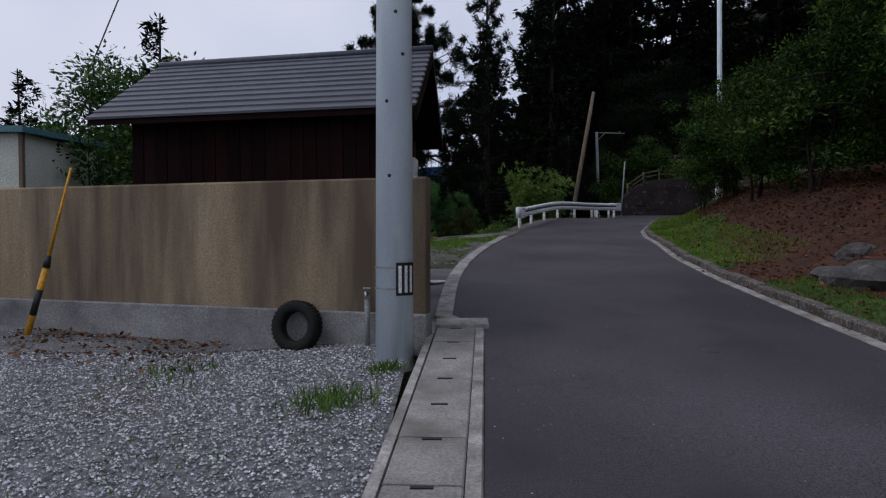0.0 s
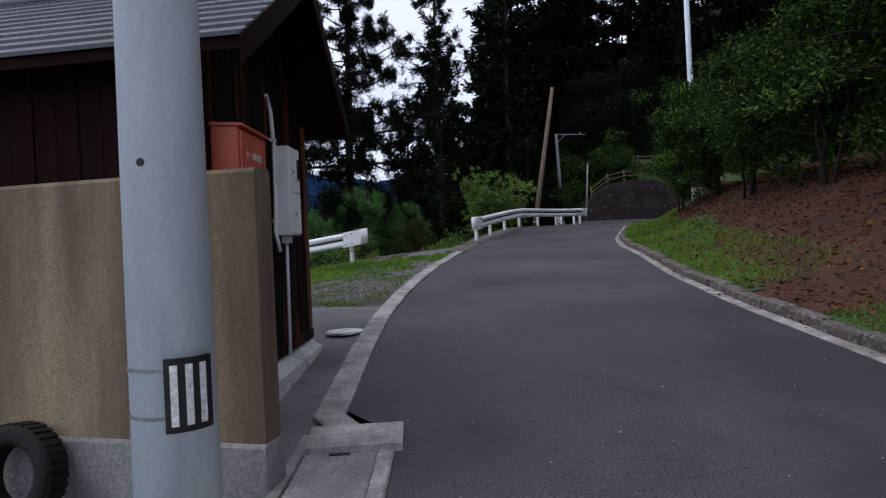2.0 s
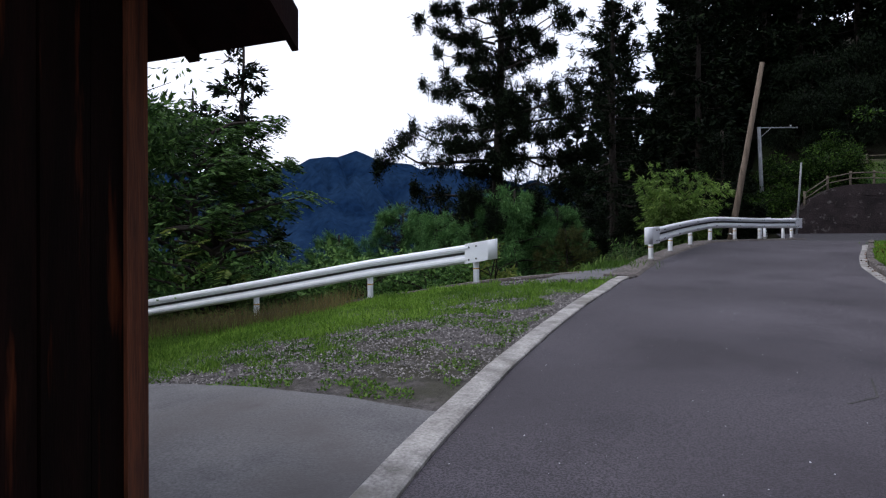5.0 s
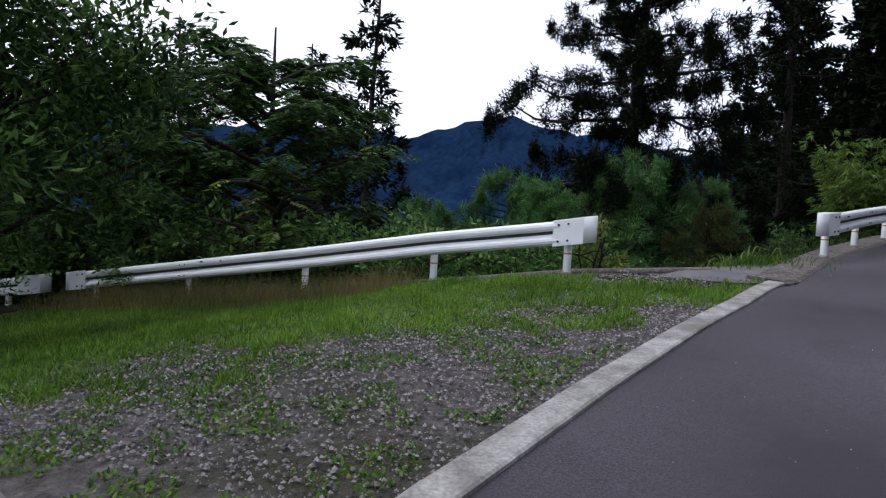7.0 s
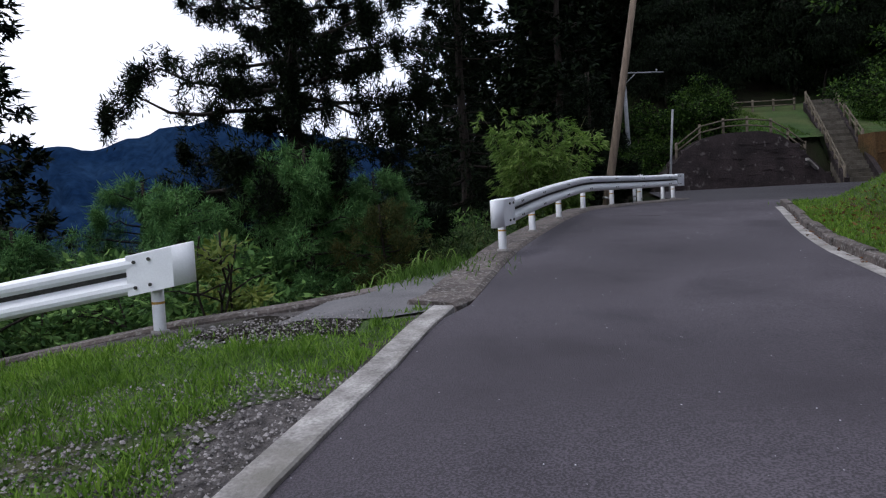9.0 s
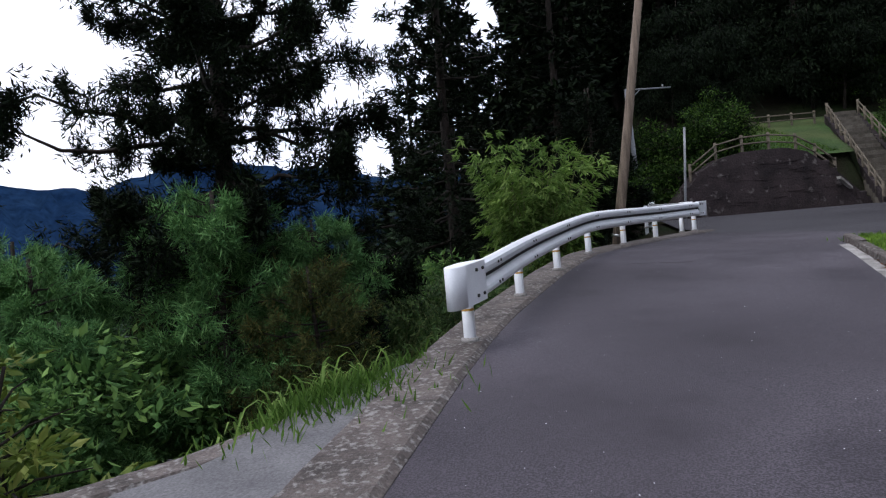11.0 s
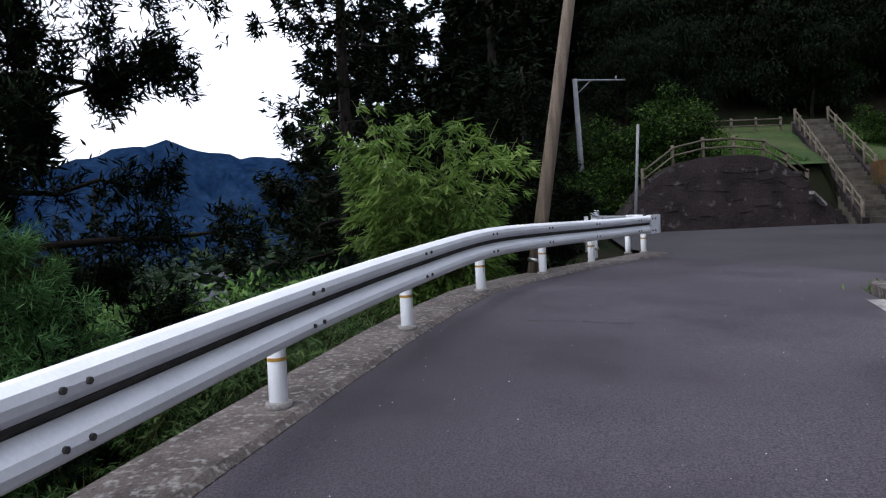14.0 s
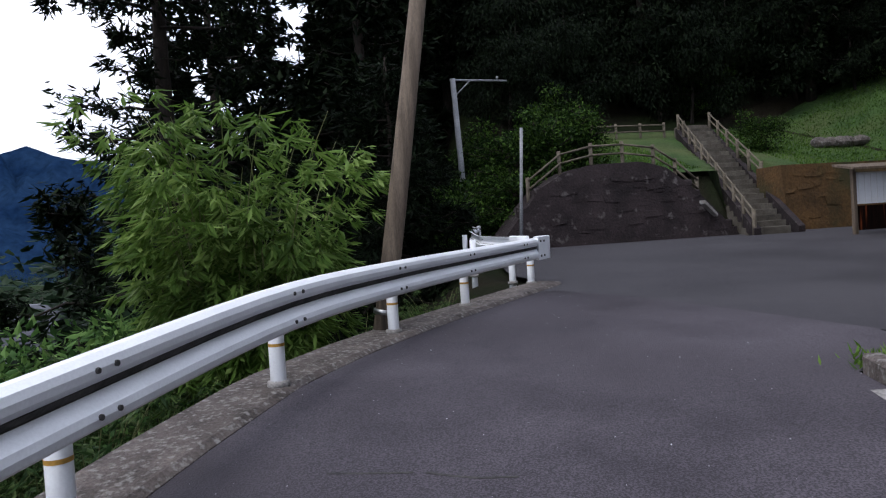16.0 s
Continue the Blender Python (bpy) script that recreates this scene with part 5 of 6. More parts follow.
def frond_tree(seed, height, crown, fronds, material, label):
    """A tree of long compound leaves: rows of leaflets along drooping stalks."""
    rng = np.random.default_rng(seed)
    t = thing("walnut_tree", 0, 0, 0, label, "tree")
    wood = bmesh.new()
    base, way, size, wide = [], [], [], []
    tips = []
    for k in range(46):
        f = 0.12 + 0.88 * (k + rng.random()) / 46
        a = 2.4 * k + 0.4 * rng.normal()
        reach = crown * math.sqrt(max(0.06, 1 - ((f - 0.45) / 0.6) ** 2)) * (0.6 + 0.45 * rng.random())
        b = np.array([0, 0, f * height * 0.85])
        e = b + np.array([math.cos(a) * reach, math.sin(a) * reach, 0.35 * reach * (0.4 + rng.random())])
        tube([tuple(b), tuple((b + e) / 2 + np.array([0, 0, 0.1 * reach])), tuple(e)], [0.07, 0.045, 0.016], 5, wood, False)
        for q in np.linspace(0.3, 1.0, 9):
            tips.append((*(b + (e - b) * q), a))
    tube([(0, 0, -1.5), (0.1, 0, height * 0.5), (0.0, 0.1, height * 0.95)], [0.16, 0.1, 0.02], 9, wood)
    part("trunk", wood, BARK, t)
    tips = np.array(tips)
    for k in range(fronds):
        tip = tips[rng.integers(0, len(tips))]
        c = tip[:3] + rng.normal(size=3) * crown * 0.03
        a = tip[3] + 0.95 * rng.normal()
        d = np.array([math.cos(a), math.sin(a), 0.1])
        s = np.array([-math.sin(a), math.cos(a), 0])
        ln = 0.3 + 0.25 * rng.random()
        q = np.repeat(np.linspace(0.15, 1.0, 7), 2)
        sg = np.tile([1.0, -1.0], 7)
        p = c + np.outer(q * ln, d) + np.outer(-(q**2) * ln * 0.45, [0, 0, 1])
        base.append(p)
        way.append(np.outer(sg, s) * 0.9 + d * 0.45 + np.array([0, 0, -0.35]))
        leaflet = np.full(14, 0.17) * (0.7 + 0.5 * rng.random(14))
        size.append(leaflet)
        wide.append(leaflet * 0.34)
        stalk = d - np.array([0, 0, 0.35])
        base.append([tip[:3], c])
        way.append([c - tip[:3], stalk])
        size.append(np.array([np.linalg.norm(c - tip[:3]), ln]))
        wide.append(np.array([0.012, 0.014]))
    base, way, size = np.concatenate(base), np.concatenate(way), np.concatenate(size)
    mesh_part("crown", *kites(rng, base, way, size, np.concatenate(wide)), material, t)
    return t


def bamboo(seed, culms, height, spread_r, leaves, material, label, arch=0.5, leaf=0.2):
    """Arching thin culms with hanging lance-shaped leaves."""
    rng = np.random.default_rng(seed)
    t = thing("bamboo_clump", 0, 0, 0, label, "bamboo", "bamboo")
    wood = bmesh.new()
    base, way, size = [], [], []
    for k in range(culms):
        a = rng.uniform(0, 6.283)
        r = spread_r * math.sqrt(rng.random())
        h = height * (0.45 + 0.6 * rng.random()) * (1.05 - 0.35 * r / spread_r)
        f = np.array([math.cos(a) * r * 0.6, math.sin(a) * r * 0.6, -1.2])
        a2 = a + 0.5 * rng.normal()
        bend = arch * h * (0.4 + 0.6 * rng.random())
        pts = np.array([f + np.array([math.cos(a2) * bend * q**2.2, math.sin(a2) * bend * q**2.2, (h + 1.2) * (q - 0.12 * q**4)]) for q in np.linspace(0, 1, 9)])
        tube([tuple(p) for p in pts], [lerp(0.014, 0.003, i / 8) for i in range(9)], 5, wood, False)
        fan = 14
        tips = max(2, leaves // culms // fan)
        m = tips * fan
        q = 0.3 + 0.7 * rng.random(tips) ** 0.7
        i = np.minimum((q * 8).astype(int), 7)
        az = rng.uniform(0, 6.283, tips)
        br = 0.55 * rng.random(tips) ** 0.6 * min(1.0, h / 3)
        c = pts[i] + (pts[i + 1] - pts[i]) * (q * 8 - i)[:, None] + np.stack([np.cos(az) * br, np.sin(az) * br, -0.15 * br], 1)
        c, az = np.repeat(c, fan, 0), np.repeat(az, fan) + 0.75 * rng.normal(size=m)
        base.append(c + rng.normal(size=(m, 3)) * 0.035)
        way.append(np.stack([np.cos(az) * 0.8, np.sin(az) * 0.8, -0.1 - 0.7 * rng.random(m)], 1) + 0.22 * rng.normal(size=(m, 3)))
        size.append(leaf * (0.6 + 0.7 * rng.random(m)))
    part("culm", wood, CULM, t)["kind"] = "stuff"
    base, way, size = np.concatenate(base), np.concatenate(way), np.concatenate(size)
    mesh_part("foliage", *kites(rng, base, way, size, size * 0.2), material, t)
    return t


def place(ob, x, y, z=None, rz=0.0, scale=1.0):
    m = pose(x, y, land(x, y) if z is None else z, 0, 0, rz)
    ob.matrix_world = m @ Matrix.Diagonal((scale, scale, scale, 1))
    return ob


def again(ob, x, y, rz, scale, z=None):
    """A copy of a plant elsewhere, at its own turn and size."""
    c = copy_thing(ob, pose(x, y, land(x, y) if z is None else z, 0, 0, rz))
    c.scale = (scale, scale, scale)
    return c


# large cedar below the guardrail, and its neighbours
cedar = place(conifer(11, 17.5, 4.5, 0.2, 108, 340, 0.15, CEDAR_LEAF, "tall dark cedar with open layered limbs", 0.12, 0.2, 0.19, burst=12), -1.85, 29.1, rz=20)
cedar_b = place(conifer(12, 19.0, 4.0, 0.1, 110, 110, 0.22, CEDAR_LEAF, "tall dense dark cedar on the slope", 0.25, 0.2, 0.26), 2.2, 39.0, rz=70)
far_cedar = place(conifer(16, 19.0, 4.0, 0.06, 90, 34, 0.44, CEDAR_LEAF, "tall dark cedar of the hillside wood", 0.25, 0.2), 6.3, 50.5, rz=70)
far_soft = place(conifer(17, 6.0, 2.6, 0.04, 50, 62, 0.24, HILL_LEAF_SHADED, "young cedar at the edge of the wood", 0.3, 0.1, 0.18), 6.8, 39.5)
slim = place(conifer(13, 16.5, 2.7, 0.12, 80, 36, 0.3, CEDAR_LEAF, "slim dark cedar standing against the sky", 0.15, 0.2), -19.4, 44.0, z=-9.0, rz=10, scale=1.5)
soft = place(conifer(14, 6.2, 2.3, 0.04, 84, 110, 0.17, PINE_LEAF, "young cedar with soft green drooping sprays", 0.3, 0.1, 0.085, burst=16, full=0.5), -1.0, 26.0, z=-2.5, scale=0.95)
soft_b = place(conifer(15, 5.6, 2.2, 0.04, 84, 100, 0.17, CEDAR_BROWN, "young cedar with browning lower sprays", 0.35, 0.1, 0.085, burst=14, full=0.5), -2.4, 29.4, z=-2.3, rz=30)
for ob, x, y, a, k, z in ((soft, -2.9, 25.0, 100, 0.85, -2.6), (soft, -1.9, 23.9, 310, 0.62, -1.9), (soft_b, 0.6, 25.2, 150, 0.62, -1.2), (soft_b, -0.6, 28.6, 250, 0.85, -2.0), (soft, -5.6, 24.6, 10, 0.8, -2.8), (soft_b, -4.0, 23.4, 60, 0.6, -2.0), (soft, 0.3, 26.9, 200, 0.7, -1.4), (soft, -4.4, 26.8, 40, 0.95, -2.9)):
    again(ob, x, y, a, k, z)
rng = np.random.default_rng(3)
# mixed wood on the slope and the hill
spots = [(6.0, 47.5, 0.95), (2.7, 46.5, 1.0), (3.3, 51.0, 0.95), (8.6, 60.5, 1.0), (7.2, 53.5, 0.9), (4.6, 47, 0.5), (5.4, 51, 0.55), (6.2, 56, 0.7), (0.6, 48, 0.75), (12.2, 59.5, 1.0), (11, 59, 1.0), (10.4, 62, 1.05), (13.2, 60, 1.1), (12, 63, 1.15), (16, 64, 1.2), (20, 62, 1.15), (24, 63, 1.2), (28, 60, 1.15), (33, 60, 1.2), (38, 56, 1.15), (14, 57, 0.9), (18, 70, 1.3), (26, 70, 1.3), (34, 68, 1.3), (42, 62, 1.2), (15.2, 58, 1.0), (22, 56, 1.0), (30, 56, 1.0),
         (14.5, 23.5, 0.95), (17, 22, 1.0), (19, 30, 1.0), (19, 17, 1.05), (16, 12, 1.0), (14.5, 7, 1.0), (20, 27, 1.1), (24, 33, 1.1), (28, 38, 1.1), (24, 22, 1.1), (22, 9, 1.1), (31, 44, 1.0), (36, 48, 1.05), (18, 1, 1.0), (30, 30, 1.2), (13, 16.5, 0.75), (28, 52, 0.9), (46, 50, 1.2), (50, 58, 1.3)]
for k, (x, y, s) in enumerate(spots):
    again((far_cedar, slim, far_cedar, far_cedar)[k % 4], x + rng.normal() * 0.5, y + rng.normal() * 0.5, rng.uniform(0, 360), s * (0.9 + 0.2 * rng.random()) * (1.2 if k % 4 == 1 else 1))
for x, y, s in [(-15, 33, 0.9), (-19, 30, 0.9), (-24, 27, 0.9), (-7.0, 45, 0.7), (-12, 52, 0.75), (-18, 45, 0.75), (-28, 42, 0.9), (-3, 66, 0.8), (-10, 70, 0.8), (-20, 62, 0.8)]:
    again(slim, x, y, rng.uniform(0, 360), s)
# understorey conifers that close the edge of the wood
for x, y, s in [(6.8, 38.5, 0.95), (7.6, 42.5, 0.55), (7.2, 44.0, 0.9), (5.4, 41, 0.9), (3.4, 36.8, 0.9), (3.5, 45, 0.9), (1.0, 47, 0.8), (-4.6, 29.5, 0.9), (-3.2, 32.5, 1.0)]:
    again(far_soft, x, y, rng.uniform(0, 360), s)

# walnut-like tree and leafy growth behind the first guardrail
walnut = place(frond_tree(21, 8.2, 3.4, 3600, BROAD_LEAF, "leafy walnut tree with long compound leaves"), -8.7, 22.6, z=-2.0)
again(walnut, -12.6, 21.5, 130, 0.95, z=-2.2)
again(walnut, -16.5, 19.5, 220, 1.0, z=-2.6)
sprig = place(frond_tree(22, 3.4, 1.5, 26, YOUNG_LEAF, "sparse yellow-green young leaf sprays"), -7.0, 20.9, z=-0.5)
scrub = place(broadleaf(31, 2.6, 1.6, 0.13, 12000, BROAD_LEAF_LIT, "leafy scrub on the valley slope, leaf colour brightened", 5, 0.1, 0.7, "shrub", "shrub", grp="slope scrub"), -5.6, 21.9, z=-1.1)
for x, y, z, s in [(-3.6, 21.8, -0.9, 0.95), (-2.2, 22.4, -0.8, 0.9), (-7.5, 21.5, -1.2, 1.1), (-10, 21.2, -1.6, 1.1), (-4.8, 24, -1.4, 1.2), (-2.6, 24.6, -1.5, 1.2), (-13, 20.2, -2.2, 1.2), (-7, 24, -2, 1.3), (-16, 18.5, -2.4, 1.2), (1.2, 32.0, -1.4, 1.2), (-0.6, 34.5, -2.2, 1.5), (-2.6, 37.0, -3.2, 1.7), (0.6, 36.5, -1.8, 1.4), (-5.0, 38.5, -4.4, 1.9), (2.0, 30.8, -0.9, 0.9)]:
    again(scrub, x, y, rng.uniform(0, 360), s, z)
lush = place(broadleaf(32, 1.75, 0.75, 0.11, 1500, YOUNG_LEAF, "bright yellow-green bush by the guardrail end", 4, 0.15, 0.7, "shrub", "shrub", grp="slope scrub"), -0.9, 21.2, z=0.35)
# tree behind the shed
plum = place(broadleaf(33, 6.3, 2.5, 0.13, 20000, BROAD_LEAF, "leafy fruit tree with upright twigs behind the shed", 3, 0.25, 1.5, "tree", "tree", width=0.4), -6.4, 14.8, z=-0.3)
again(plum, -11.0, 16.5, 90, 0.8, z=-0.6)
# clipped hedge trees on the bank
hedge = place(broadleaf(41, 4.2, 2.15, 0.095, 24000, HEDGE_LEAF, "layered green garden tree on the bank", 3, 0.42, 0.3, "tree", "tree", clump=130, grp="bank trees", tight=0.075), 8.4, 18.6, rz=0)
for x, y, s, a in [(8.2, 15.2, 1.0, 80), (8.6, 12.0, 1.08, 160), (9.3, 21.6, 0.9, 200), (9.0, 24.0, 0.72, 10), (8.9, 8.8, 1.15, 300), (9.0, 5.2, 1.2, 20), (11.6, 16.5, 1.2, 50), (12.0, 11.5, 1.3, 10), (11.5, 24.5, 0.9, 120), (9.5, 1.0, 1.2, 70)]:
    again(hedge, x, y, a, s)
log = thing("log", 0.2, 20.9, land(0.2, 20.9) + 0.12, "black rotten log lying at the slab edge", "log")
part("bark", tube([(0, 0, 0), (0.5, 0.25, 0.05), (1.1, 0.55, 0.12), (1.6, 0.95, 0.22)], [0.09, 0.11, 0.1, 0.08], 10), BLACK, log)
part("stub", tube([(0.5, 0.25, 0.05), (0.35, 0.05, 0.16)], [0.05, 0.03], 7), BLACK, log)
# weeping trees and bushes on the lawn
weep = place(broadleaf(51, 6.0, 2.6, 0.2, 12000, HILL_LEAF_SHADED, "drooping green tree at the edge of the lawn", 1, 0.35, 0.2, "tree", "tree", droop=1.6, width=0.25, grp="lawn trees"), 16.8, 53.5)
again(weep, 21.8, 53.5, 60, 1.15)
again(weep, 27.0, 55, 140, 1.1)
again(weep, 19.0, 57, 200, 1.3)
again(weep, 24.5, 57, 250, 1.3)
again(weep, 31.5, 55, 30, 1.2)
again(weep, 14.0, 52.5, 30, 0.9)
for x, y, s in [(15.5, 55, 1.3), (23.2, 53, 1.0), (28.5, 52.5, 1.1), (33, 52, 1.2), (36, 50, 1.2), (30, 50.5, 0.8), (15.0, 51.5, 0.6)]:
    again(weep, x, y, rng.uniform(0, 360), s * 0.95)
rb = place(broadleaf(52, 1.5, 1.1, 0.09, 6000, HEDGE_LEAF, "round dark bush beside the stairs", 4, 0.1, 0.8, "shrub", "shrub", grp="lawn bushes"), 22.0, 46.5)
for x, y, s in [(26, 55, 1.6), (30, 53, 1.8), (23.5, 54, 1.3), (12.0, 50, 1.6), (10.3, 46, 1.6), (9.4, 44, 1.3), (11.6, 44.2, 1.3), (12.7, 44.6, 1.5), (13.7, 45.0, 1.4), (12.2, 46.5, 1.8), (14.2, 47.5, 1.5)]:
    again(rb, x, y, rng.uniform(0, 360), s)
# bamboo behind the long guardrail
bam = place(bamboo(61, 64, 5.4, 1.15, 19000, BAMBOO_LEAF, "bright green arching bamboo clump", 0.24, 0.21), 4.25, 32.3, z=0.75, scale=1.02)
dull = place(bamboo(62, 80, 2.3, 1.7, 13000, BAMBOO_DULL, "low olive green bamboo grass on the slope", 0.6, 0.13), 2.3, 28.9, z=0.3)
for x, y, z, s in [(2.9, 30.2, 0.4, 0.9), (0.9, 27.3, 0.0, 0.85), (5.6, 33.4, 0.6, 0.7), (6.9, 34.2, 0.8, 0.6), (0.8, 30.6, -0.5, 1.1), (7.2, 35.8, 1.1, 0.5), (-0.4, 32.6, -1.0, 1.2), (-1.2, 29.6, -1.0, 1.2), (2.4, 33.0, -0.5, 1.1), (3.0, 31.6, 0.2, 0.95), (1.4, 29.0, 0.1, 0.95), (-0.2, 31.0, -0.5, 1.2), (-2.4, 31.5, -1.4, 1.3)]:
    again(dull, x, y, rng.uniform(0, 360), s, z)


# ---- ground cover ----
def scatter_grass(name, n, where, tall, material, label, bend=0.5, width=0.012, seed=1):
    rng = np.random.default_rng(seed)
    xy = np.array([where(rng) for _ in range(n)])
    z = np.array([land(x, y) for x, y in xy]) - 0.01
    base = np.column_stack([xy, z])
    w = rng.normal(size=(n, 3)) * bend
    w[:, 2] = 1.0
    ln = tall * (0.5 + rng.random(n))
    ob = mesh_part(name, *kites(rng, base, w, ln, width * (0.7 + 0.6 * rng.random(n)), 0.1), material)
    return tagged(ob, label, "grass", "", "stuff")


def plot_spot(r):
    while True:
        x, y = r.uniform(-9.5, 1.6), r.uniform(12.4, 19.6)
        edge = left_x(y) - 0.3 - 3.0 * max(0, (18.6 - y) / 5.5) ** 1.3
        n = noise.noise(Vector((x * 1.1, y * 1.1, 0))) + 0.6 * noise.noise(Vector((x * 3.7, y * 3.7, 4)))
        if -0.45 < x < 1.1 and 18.85 < y < 20.0 and r.random() < 0.93:
            continue
        if x < left_x(y) - 0.24 and x < edge + 2.2 * n * (1.2 - 0.9 * (y - 12.4) / 7.2) and (y > apron_end(x) + 0.05 + 0.3 * r.random()):
            return x, y


scatter_grass("plot_grass", 105000, plot_spot, 0.05, GRASS_LEAF, "short green grass blades of the plot", 0.75, 0.009, 1)


def tuft_spot(r):
    while True:
        x, y = plot_spot(r)
        if noise.noise(Vector((x * 2.3, y * 2.3, 7))) + 0.5 * noise.noise(Vector((x * 6, y * 6, 1))) > 0.18:
            return x, y


scatter_grass("plot_tufts", 16000, tuft_spot, 0.1, GRASS_LEAF, "taller tufts of grass in the plot", 0.5, 0.011, 41)


def weed_spot(r):
    while True:
        x, y = r.uniform(-6.0, 0.6), r.uniform(11.9, 17.5)
        n = noise.noise(Vector((x * 1.6, y * 1.6, 9))) + 0.5 * noise.noise(Vector((x * 5, y * 5, 2)))
        if x < left_x(y) - 0.3 and y > apron_end(x) + 0.02 and n > -0.2 + 0.25 * smooth(-3.0, 0.3, x):
            return x, y


scatter_grass("plot_weeds", 32000, weed_spot, 0.032, WEED_LEAF, "low broad-leaved weeds on the gravel", 1.3, 0.02, 14)
scatter_grass("seed_grass", 5000, lambda r: (r.uniform(-9.5, -3.0), r.uniform(17.4, 19.5)), 0.3, GRASS_DRY, "thin brownish seed grass before the guardrail", 0.25, 0.008, 2)
scatter_grass("verge_grass", 26000, lambda r: (lambda y: (right_x(y) + 0.16 + (1.5 + 1.2 * max(0.0, (y - 24) / 4)) * r.random() ** 1.3, y))(11.0 + 17.0 * r.random() ** 0.8), 0.075, GRASS_LEAF, "green grass blades at the foot of the bank", 0.7, 0.012, 3)

scatter_grass("verge_grass", 5000, lambda r: (lambda y: (right_x(y) + 0.17 + 0.62 * r.random(), y))(r.uniform(4.8, 9.3)), 0.06, WEED_LEAF, "dull grass blades behind the kerb", 0.7, 0.01, 43)
scatter_grass("lawn_grass", 22000, lambda r: (r.uniform(21.3, 36), 43.6 + 7.4 * r.random()), 0.13, WEED_LEAF, "uneven green grass of the hillside lawn", 0.7, 0.03, 18)
scatter_grass("lawn_grass", 6000, lambda r: (r.uniform(14.6, 17.6), 43.8 + 7 * r.random()), 0.13, WEED_LEAF, "green grass behind the retaining wall", 0.7, 0.03, 19)


def lane_clump(n, cx, cy, rad, tall, width, seed, label, bend=0.6):
    return scatter_grass("tall_grass", n, lambda r: (cx + rad * r.normal() * 0.5, cy + rad * r.normal() * 0.5), tall, WEED_LEAF, label, bend, width, seed)


def arching_grass(n, cx, cy, rad, tall, width, seed, label):
    """Long blades that rise, bend over and droop."""
    rng = np.random.default_rng(seed)
    xy = np.array([cx, cy]) + rng.normal(size=(n, 2)) * rad * 0.45
    z = np.array([land(x, y) for x, y in xy])
    a = rng.uniform(0, 6.283, n)
    d = np.stack([np.cos(a), np.sin(a)], 1)
    s = np.stack([-np.sin(a), np.cos(a)], 1) * width / 2
    ln = tall * (0.5 + 0.7 * rng.random(n))
    verts = []
    for q, up, w in ((0.0, 0.0, 0.7), (0.1, 0.45, 1.0), (0.3, 0.78, 0.9), (0.58, 0.86, 0.6), (0.85, 0.7, 0.1)):
        c = np.column_stack([xy + d * (q * ln)[:, None], z + up * ln])
        verts += [c + np.column_stack([s * w, np.zeros(n)]), c - np.column_stack([s * w, np.zeros(n)])]
    v = np.stack(verts, 1)
    f = np.array([[2 * k, 2 * k + 1, 2 * k + 3, 2 * k + 2] for k in range(4)])
    ob = mesh_part("tall_grass", v.reshape(-1, 3), (f[None] + 10 * np.arange(n)[:, None, None]).reshape(-1, 4), BAMBOO_LEAF)
    return tagged(ob, label, "grass", "", "stuff")


lane_clump(4200, 1.0, 22.1, 0.9, 0.14, 0.016, 5, "fresh green weeds at the lane edge")
arching_grass(230, 1.0, 22.35, 0.75, 0.36, 0.022, 6, "long arching grass blades at the lane edge")
lane_clump(420, 9.0, 28.0, 0.3, 0.1, 0.02, 16, "weeds at the end of the kerb")
lane_clump(260, -0.75, 4.6, 0.3, 0.12, 0.012, 7, "green weed tuft in the gravel")
lane_clump(120, -0.45, 5.35, 0.15, 0.09, 0.012, 8, "small weed tuft by the pole")
lane_clump(140, -1.4, 3.9, 0.9, 0.04, 0.012, 17, "small weeds scattered in the yard gravel")
lane_clump(150, -2.3, 5.7, 0.5, 0.08, 0.012, 9, "sparse weeds by the yard wall")


def stones(name, n, where, size, material, label, seed):
    """Loose stones: squashed, uneven faceted lumps."""
    rng = np.random.default_rng(seed)
    xy = np.array([where(rng) for _ in range(n)])
    z = np.array([land(x, y) for x, y in xy])
    r = size * (0.4 + rng.random(n) ** 2 * 1.2)
    shape = np.array([[1, 0, -0.2], [0, 1, -0.2], [-1, 0, -0.2], [0, -1, -0.2], [0, 0, 0.7]], float)
    v = shape[None] * (0.7 + 0.6 * rng.random((n, 5, 1))) * r[:, None, None]
    a = rng.uniform(0, 6.283, n)
    ca, sa = np.cos(a)[:, None], np.sin(a)[:, None]
    v = np.stack([v[..., 0] * ca - v[..., 1] * sa, v[..., 0] * sa + v[..., 1] * ca, v[..., 2]], -1)
    v += np.column_stack([xy, z])[:, None]
    f = np.array([[0, 1, 4], [1, 2, 4], [2, 3, 4], [3, 0, 4]])
    faces = (f[None] + 5 * np.arange(n)[:, None, None]).reshape(-1, 3)
    return tagged(mesh_part(name, v.reshape(-1, 3), faces, material), label, "gravel", "", "stuff")


def yard_spot(r):
    while True:
        y = 1.6 + 6.6 * r.random()
        x = r.uniform(-5.6, -0.33)
        if y < wall_y(x) - 0.03:
            return x, y


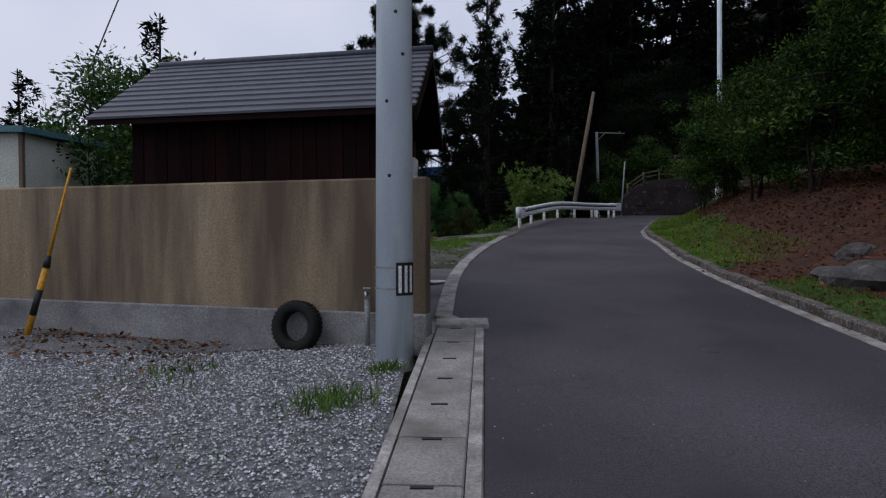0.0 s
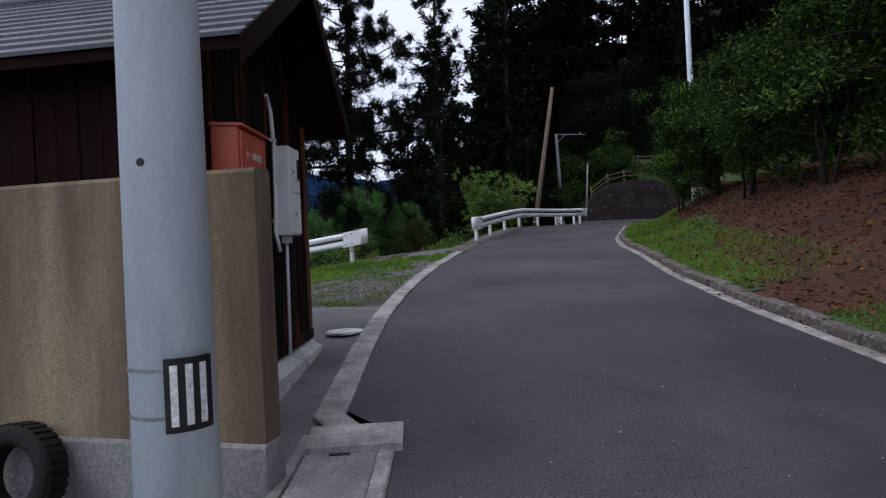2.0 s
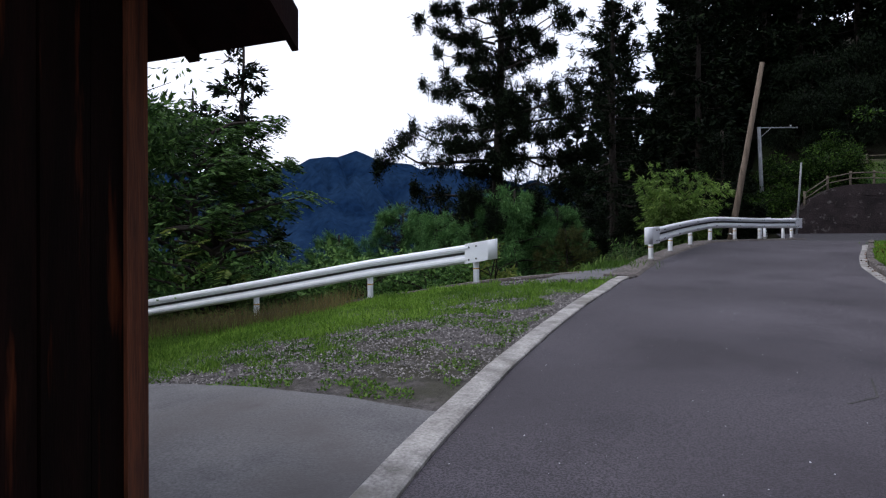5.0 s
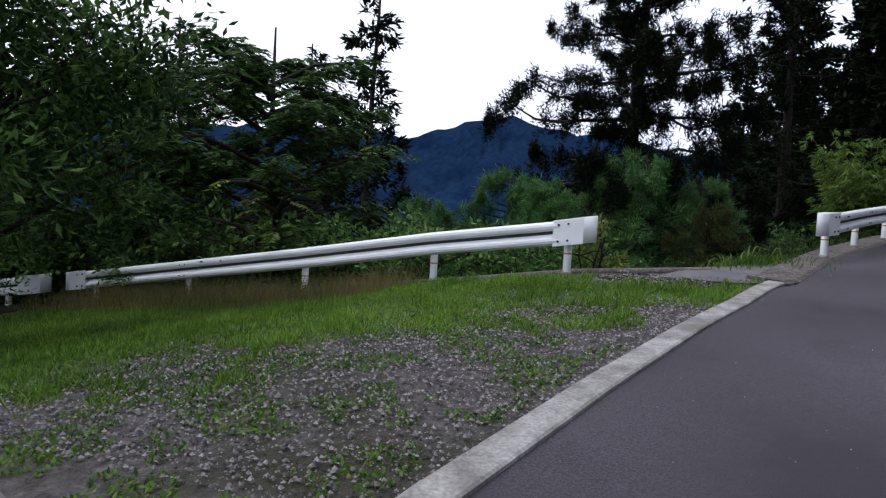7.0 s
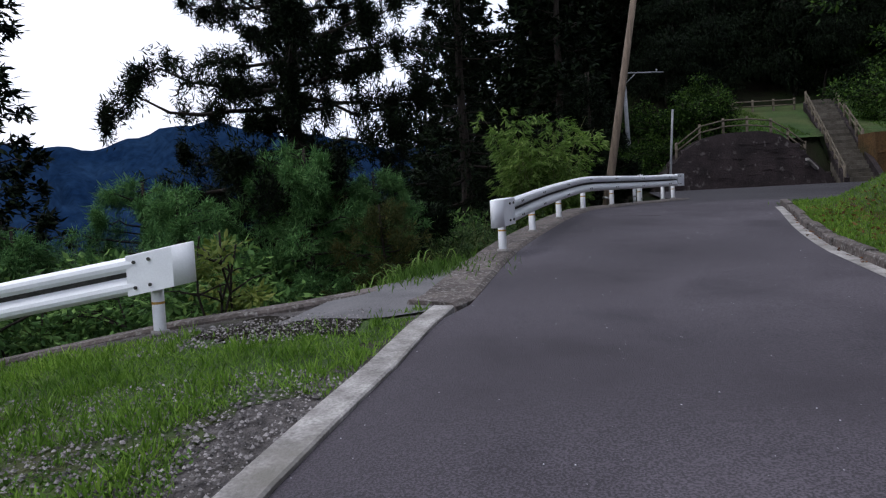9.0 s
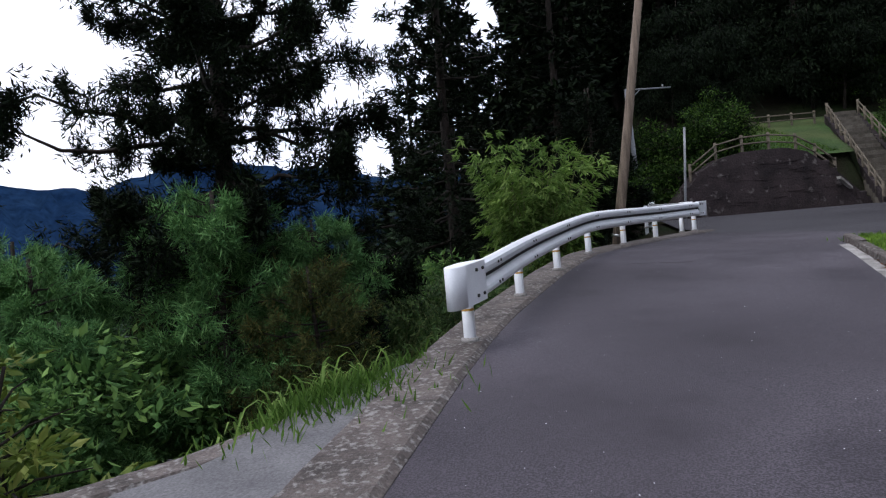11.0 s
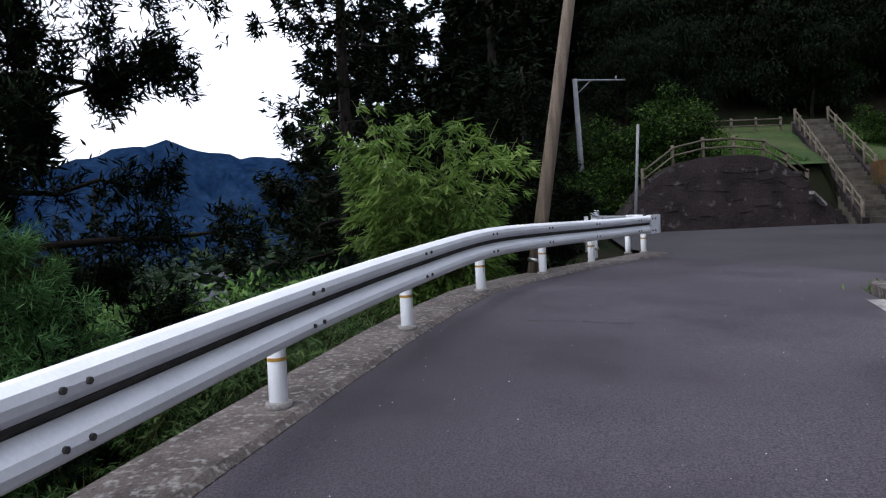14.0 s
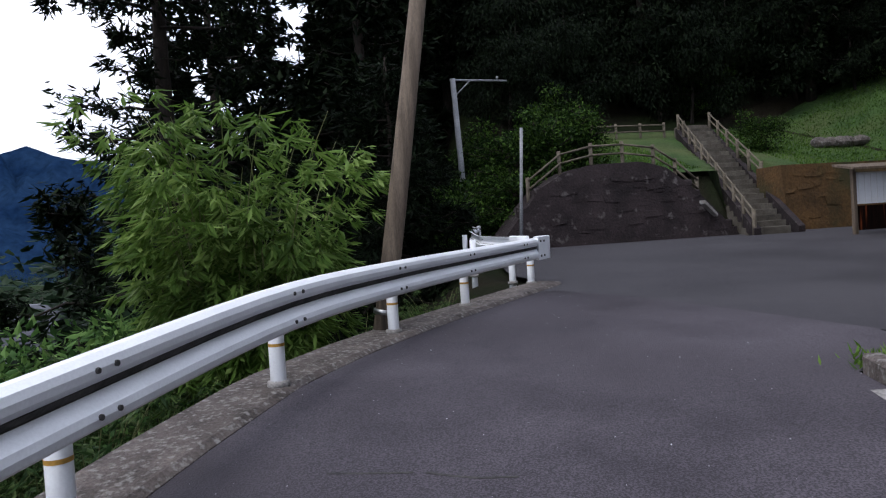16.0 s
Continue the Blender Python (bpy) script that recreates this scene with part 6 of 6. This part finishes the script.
stones("yard_gravel", 62000, yard_spot, 0.009, STONE_A, "loose grey crushed stone of the yard", 11)
stones("verge_gravel", 26000, lambda r: (lambda y: (left_x(y) - 0.22 - 3.8 * r.random(), y))(r.uniform(12.45, 18.0)), 0.0105, STONE_B, "small dark gravel along the lane", 12)
stones("patch_gravel", 1500, lambda r: (r.uniform(-0.9, 1.0), r.uniform(18.8, 19.9)), 0.013, STONE_B, "small stones on the dark soil patch", 15)
stones("lane_grit", 2200, lambda r: (lambda y: (r.uniform(left_x(y), right_x(min(y, 28))), y))(r.uniform(0, 33)), 0.0045, STONE_A, "scattered grit on the asphalt", 13)


def fallen(name, n, where, size, label, seed):
    """Dead leaves lying flat."""
    rng = np.random.default_rng(seed)
    xy = np.array([where(rng) for _ in range(n)])
    base = np.column_stack([xy, [land(x, y) + 0.022 for x, y in xy]])
    w = rng.normal(size=(n, 3))
    w[:, 2] = 0.25 * rng.normal(size=n)
    ln = size * (0.6 + 0.8 * rng.random(n))
    return tagged(mesh_part(name, *kites(rng, base, w, ln, ln * 0.55), DEAD_LEAF), label, "leaves", "", "stuff")


fallen("fallen_leaves", 16000, lambda r: (lambda y: (right_x(y) + 0.2 + 5.5 * r.random(), y))(r.uniform(1.0, 26.0)), 0.075, "red-brown leaves lying on the bank", 21)
fallen("fallen_leaves", 500, lambda r: (lambda y: (right_x(y) - 0.14 * r.random() ** 2 + 0.05, y))(r.uniform(2.0, 27.0)), 0.05, "dead leaves caught along the kerb", 22)
fallen("fallen_leaves", 420, lambda r: (lambda x: (x, wall_y(x) - 0.1 - 1.1 * r.random() ** 2))(-2.2 - 2.6 * r.random()), 0.06, "brown dead leaves drifted along the yard wall", 23)


def valley_wood(n, seed, near=26, deep=260, scale=1.0):
    """Far woods: dark pointed crowns of coarse sprays on the valley floor."""
    rng = np.random.default_rng(seed)
    base, way, size = [], [], []
    for k in range(n):
        d = near + deep * rng.random() ** 1.8
        a = radians(rng.uniform(-4, 75))
        x, y = 1 - d * math.sin(a), 18 + d * math.cos(a)
        z = land(x, y)
        h = scale * rng.uniform(4, 9) + 0.012 * d
        m = 70
        f = rng.random(m)
        r = (1 - f) * h * 0.3 + 0.2
        t = rng.uniform(0, 6.283, m)
        base.append(np.column_stack([x + np.cos(t) * r * 0.75, y + np.sin(t) * r * 0.75, z + f * h]))
        way.append(np.column_stack([np.cos(t), np.sin(t), rng.uniform(-0.4, 0.5, m)]))
        size.append(r * 0.4 + 0.35)
    base, way, size = np.concatenate(base), np.concatenate(way), np.concatenate(size)
    return tagged(mesh_part("valley_wood", *kites(rng, base, way, size, size * 0.6), FAR_LEAF), "dark green woods on the valley floor", "woods", "", "stuff")


valley_wood(1500, 31)
valley_wood(2600, 32, 120, 620, 1.5)
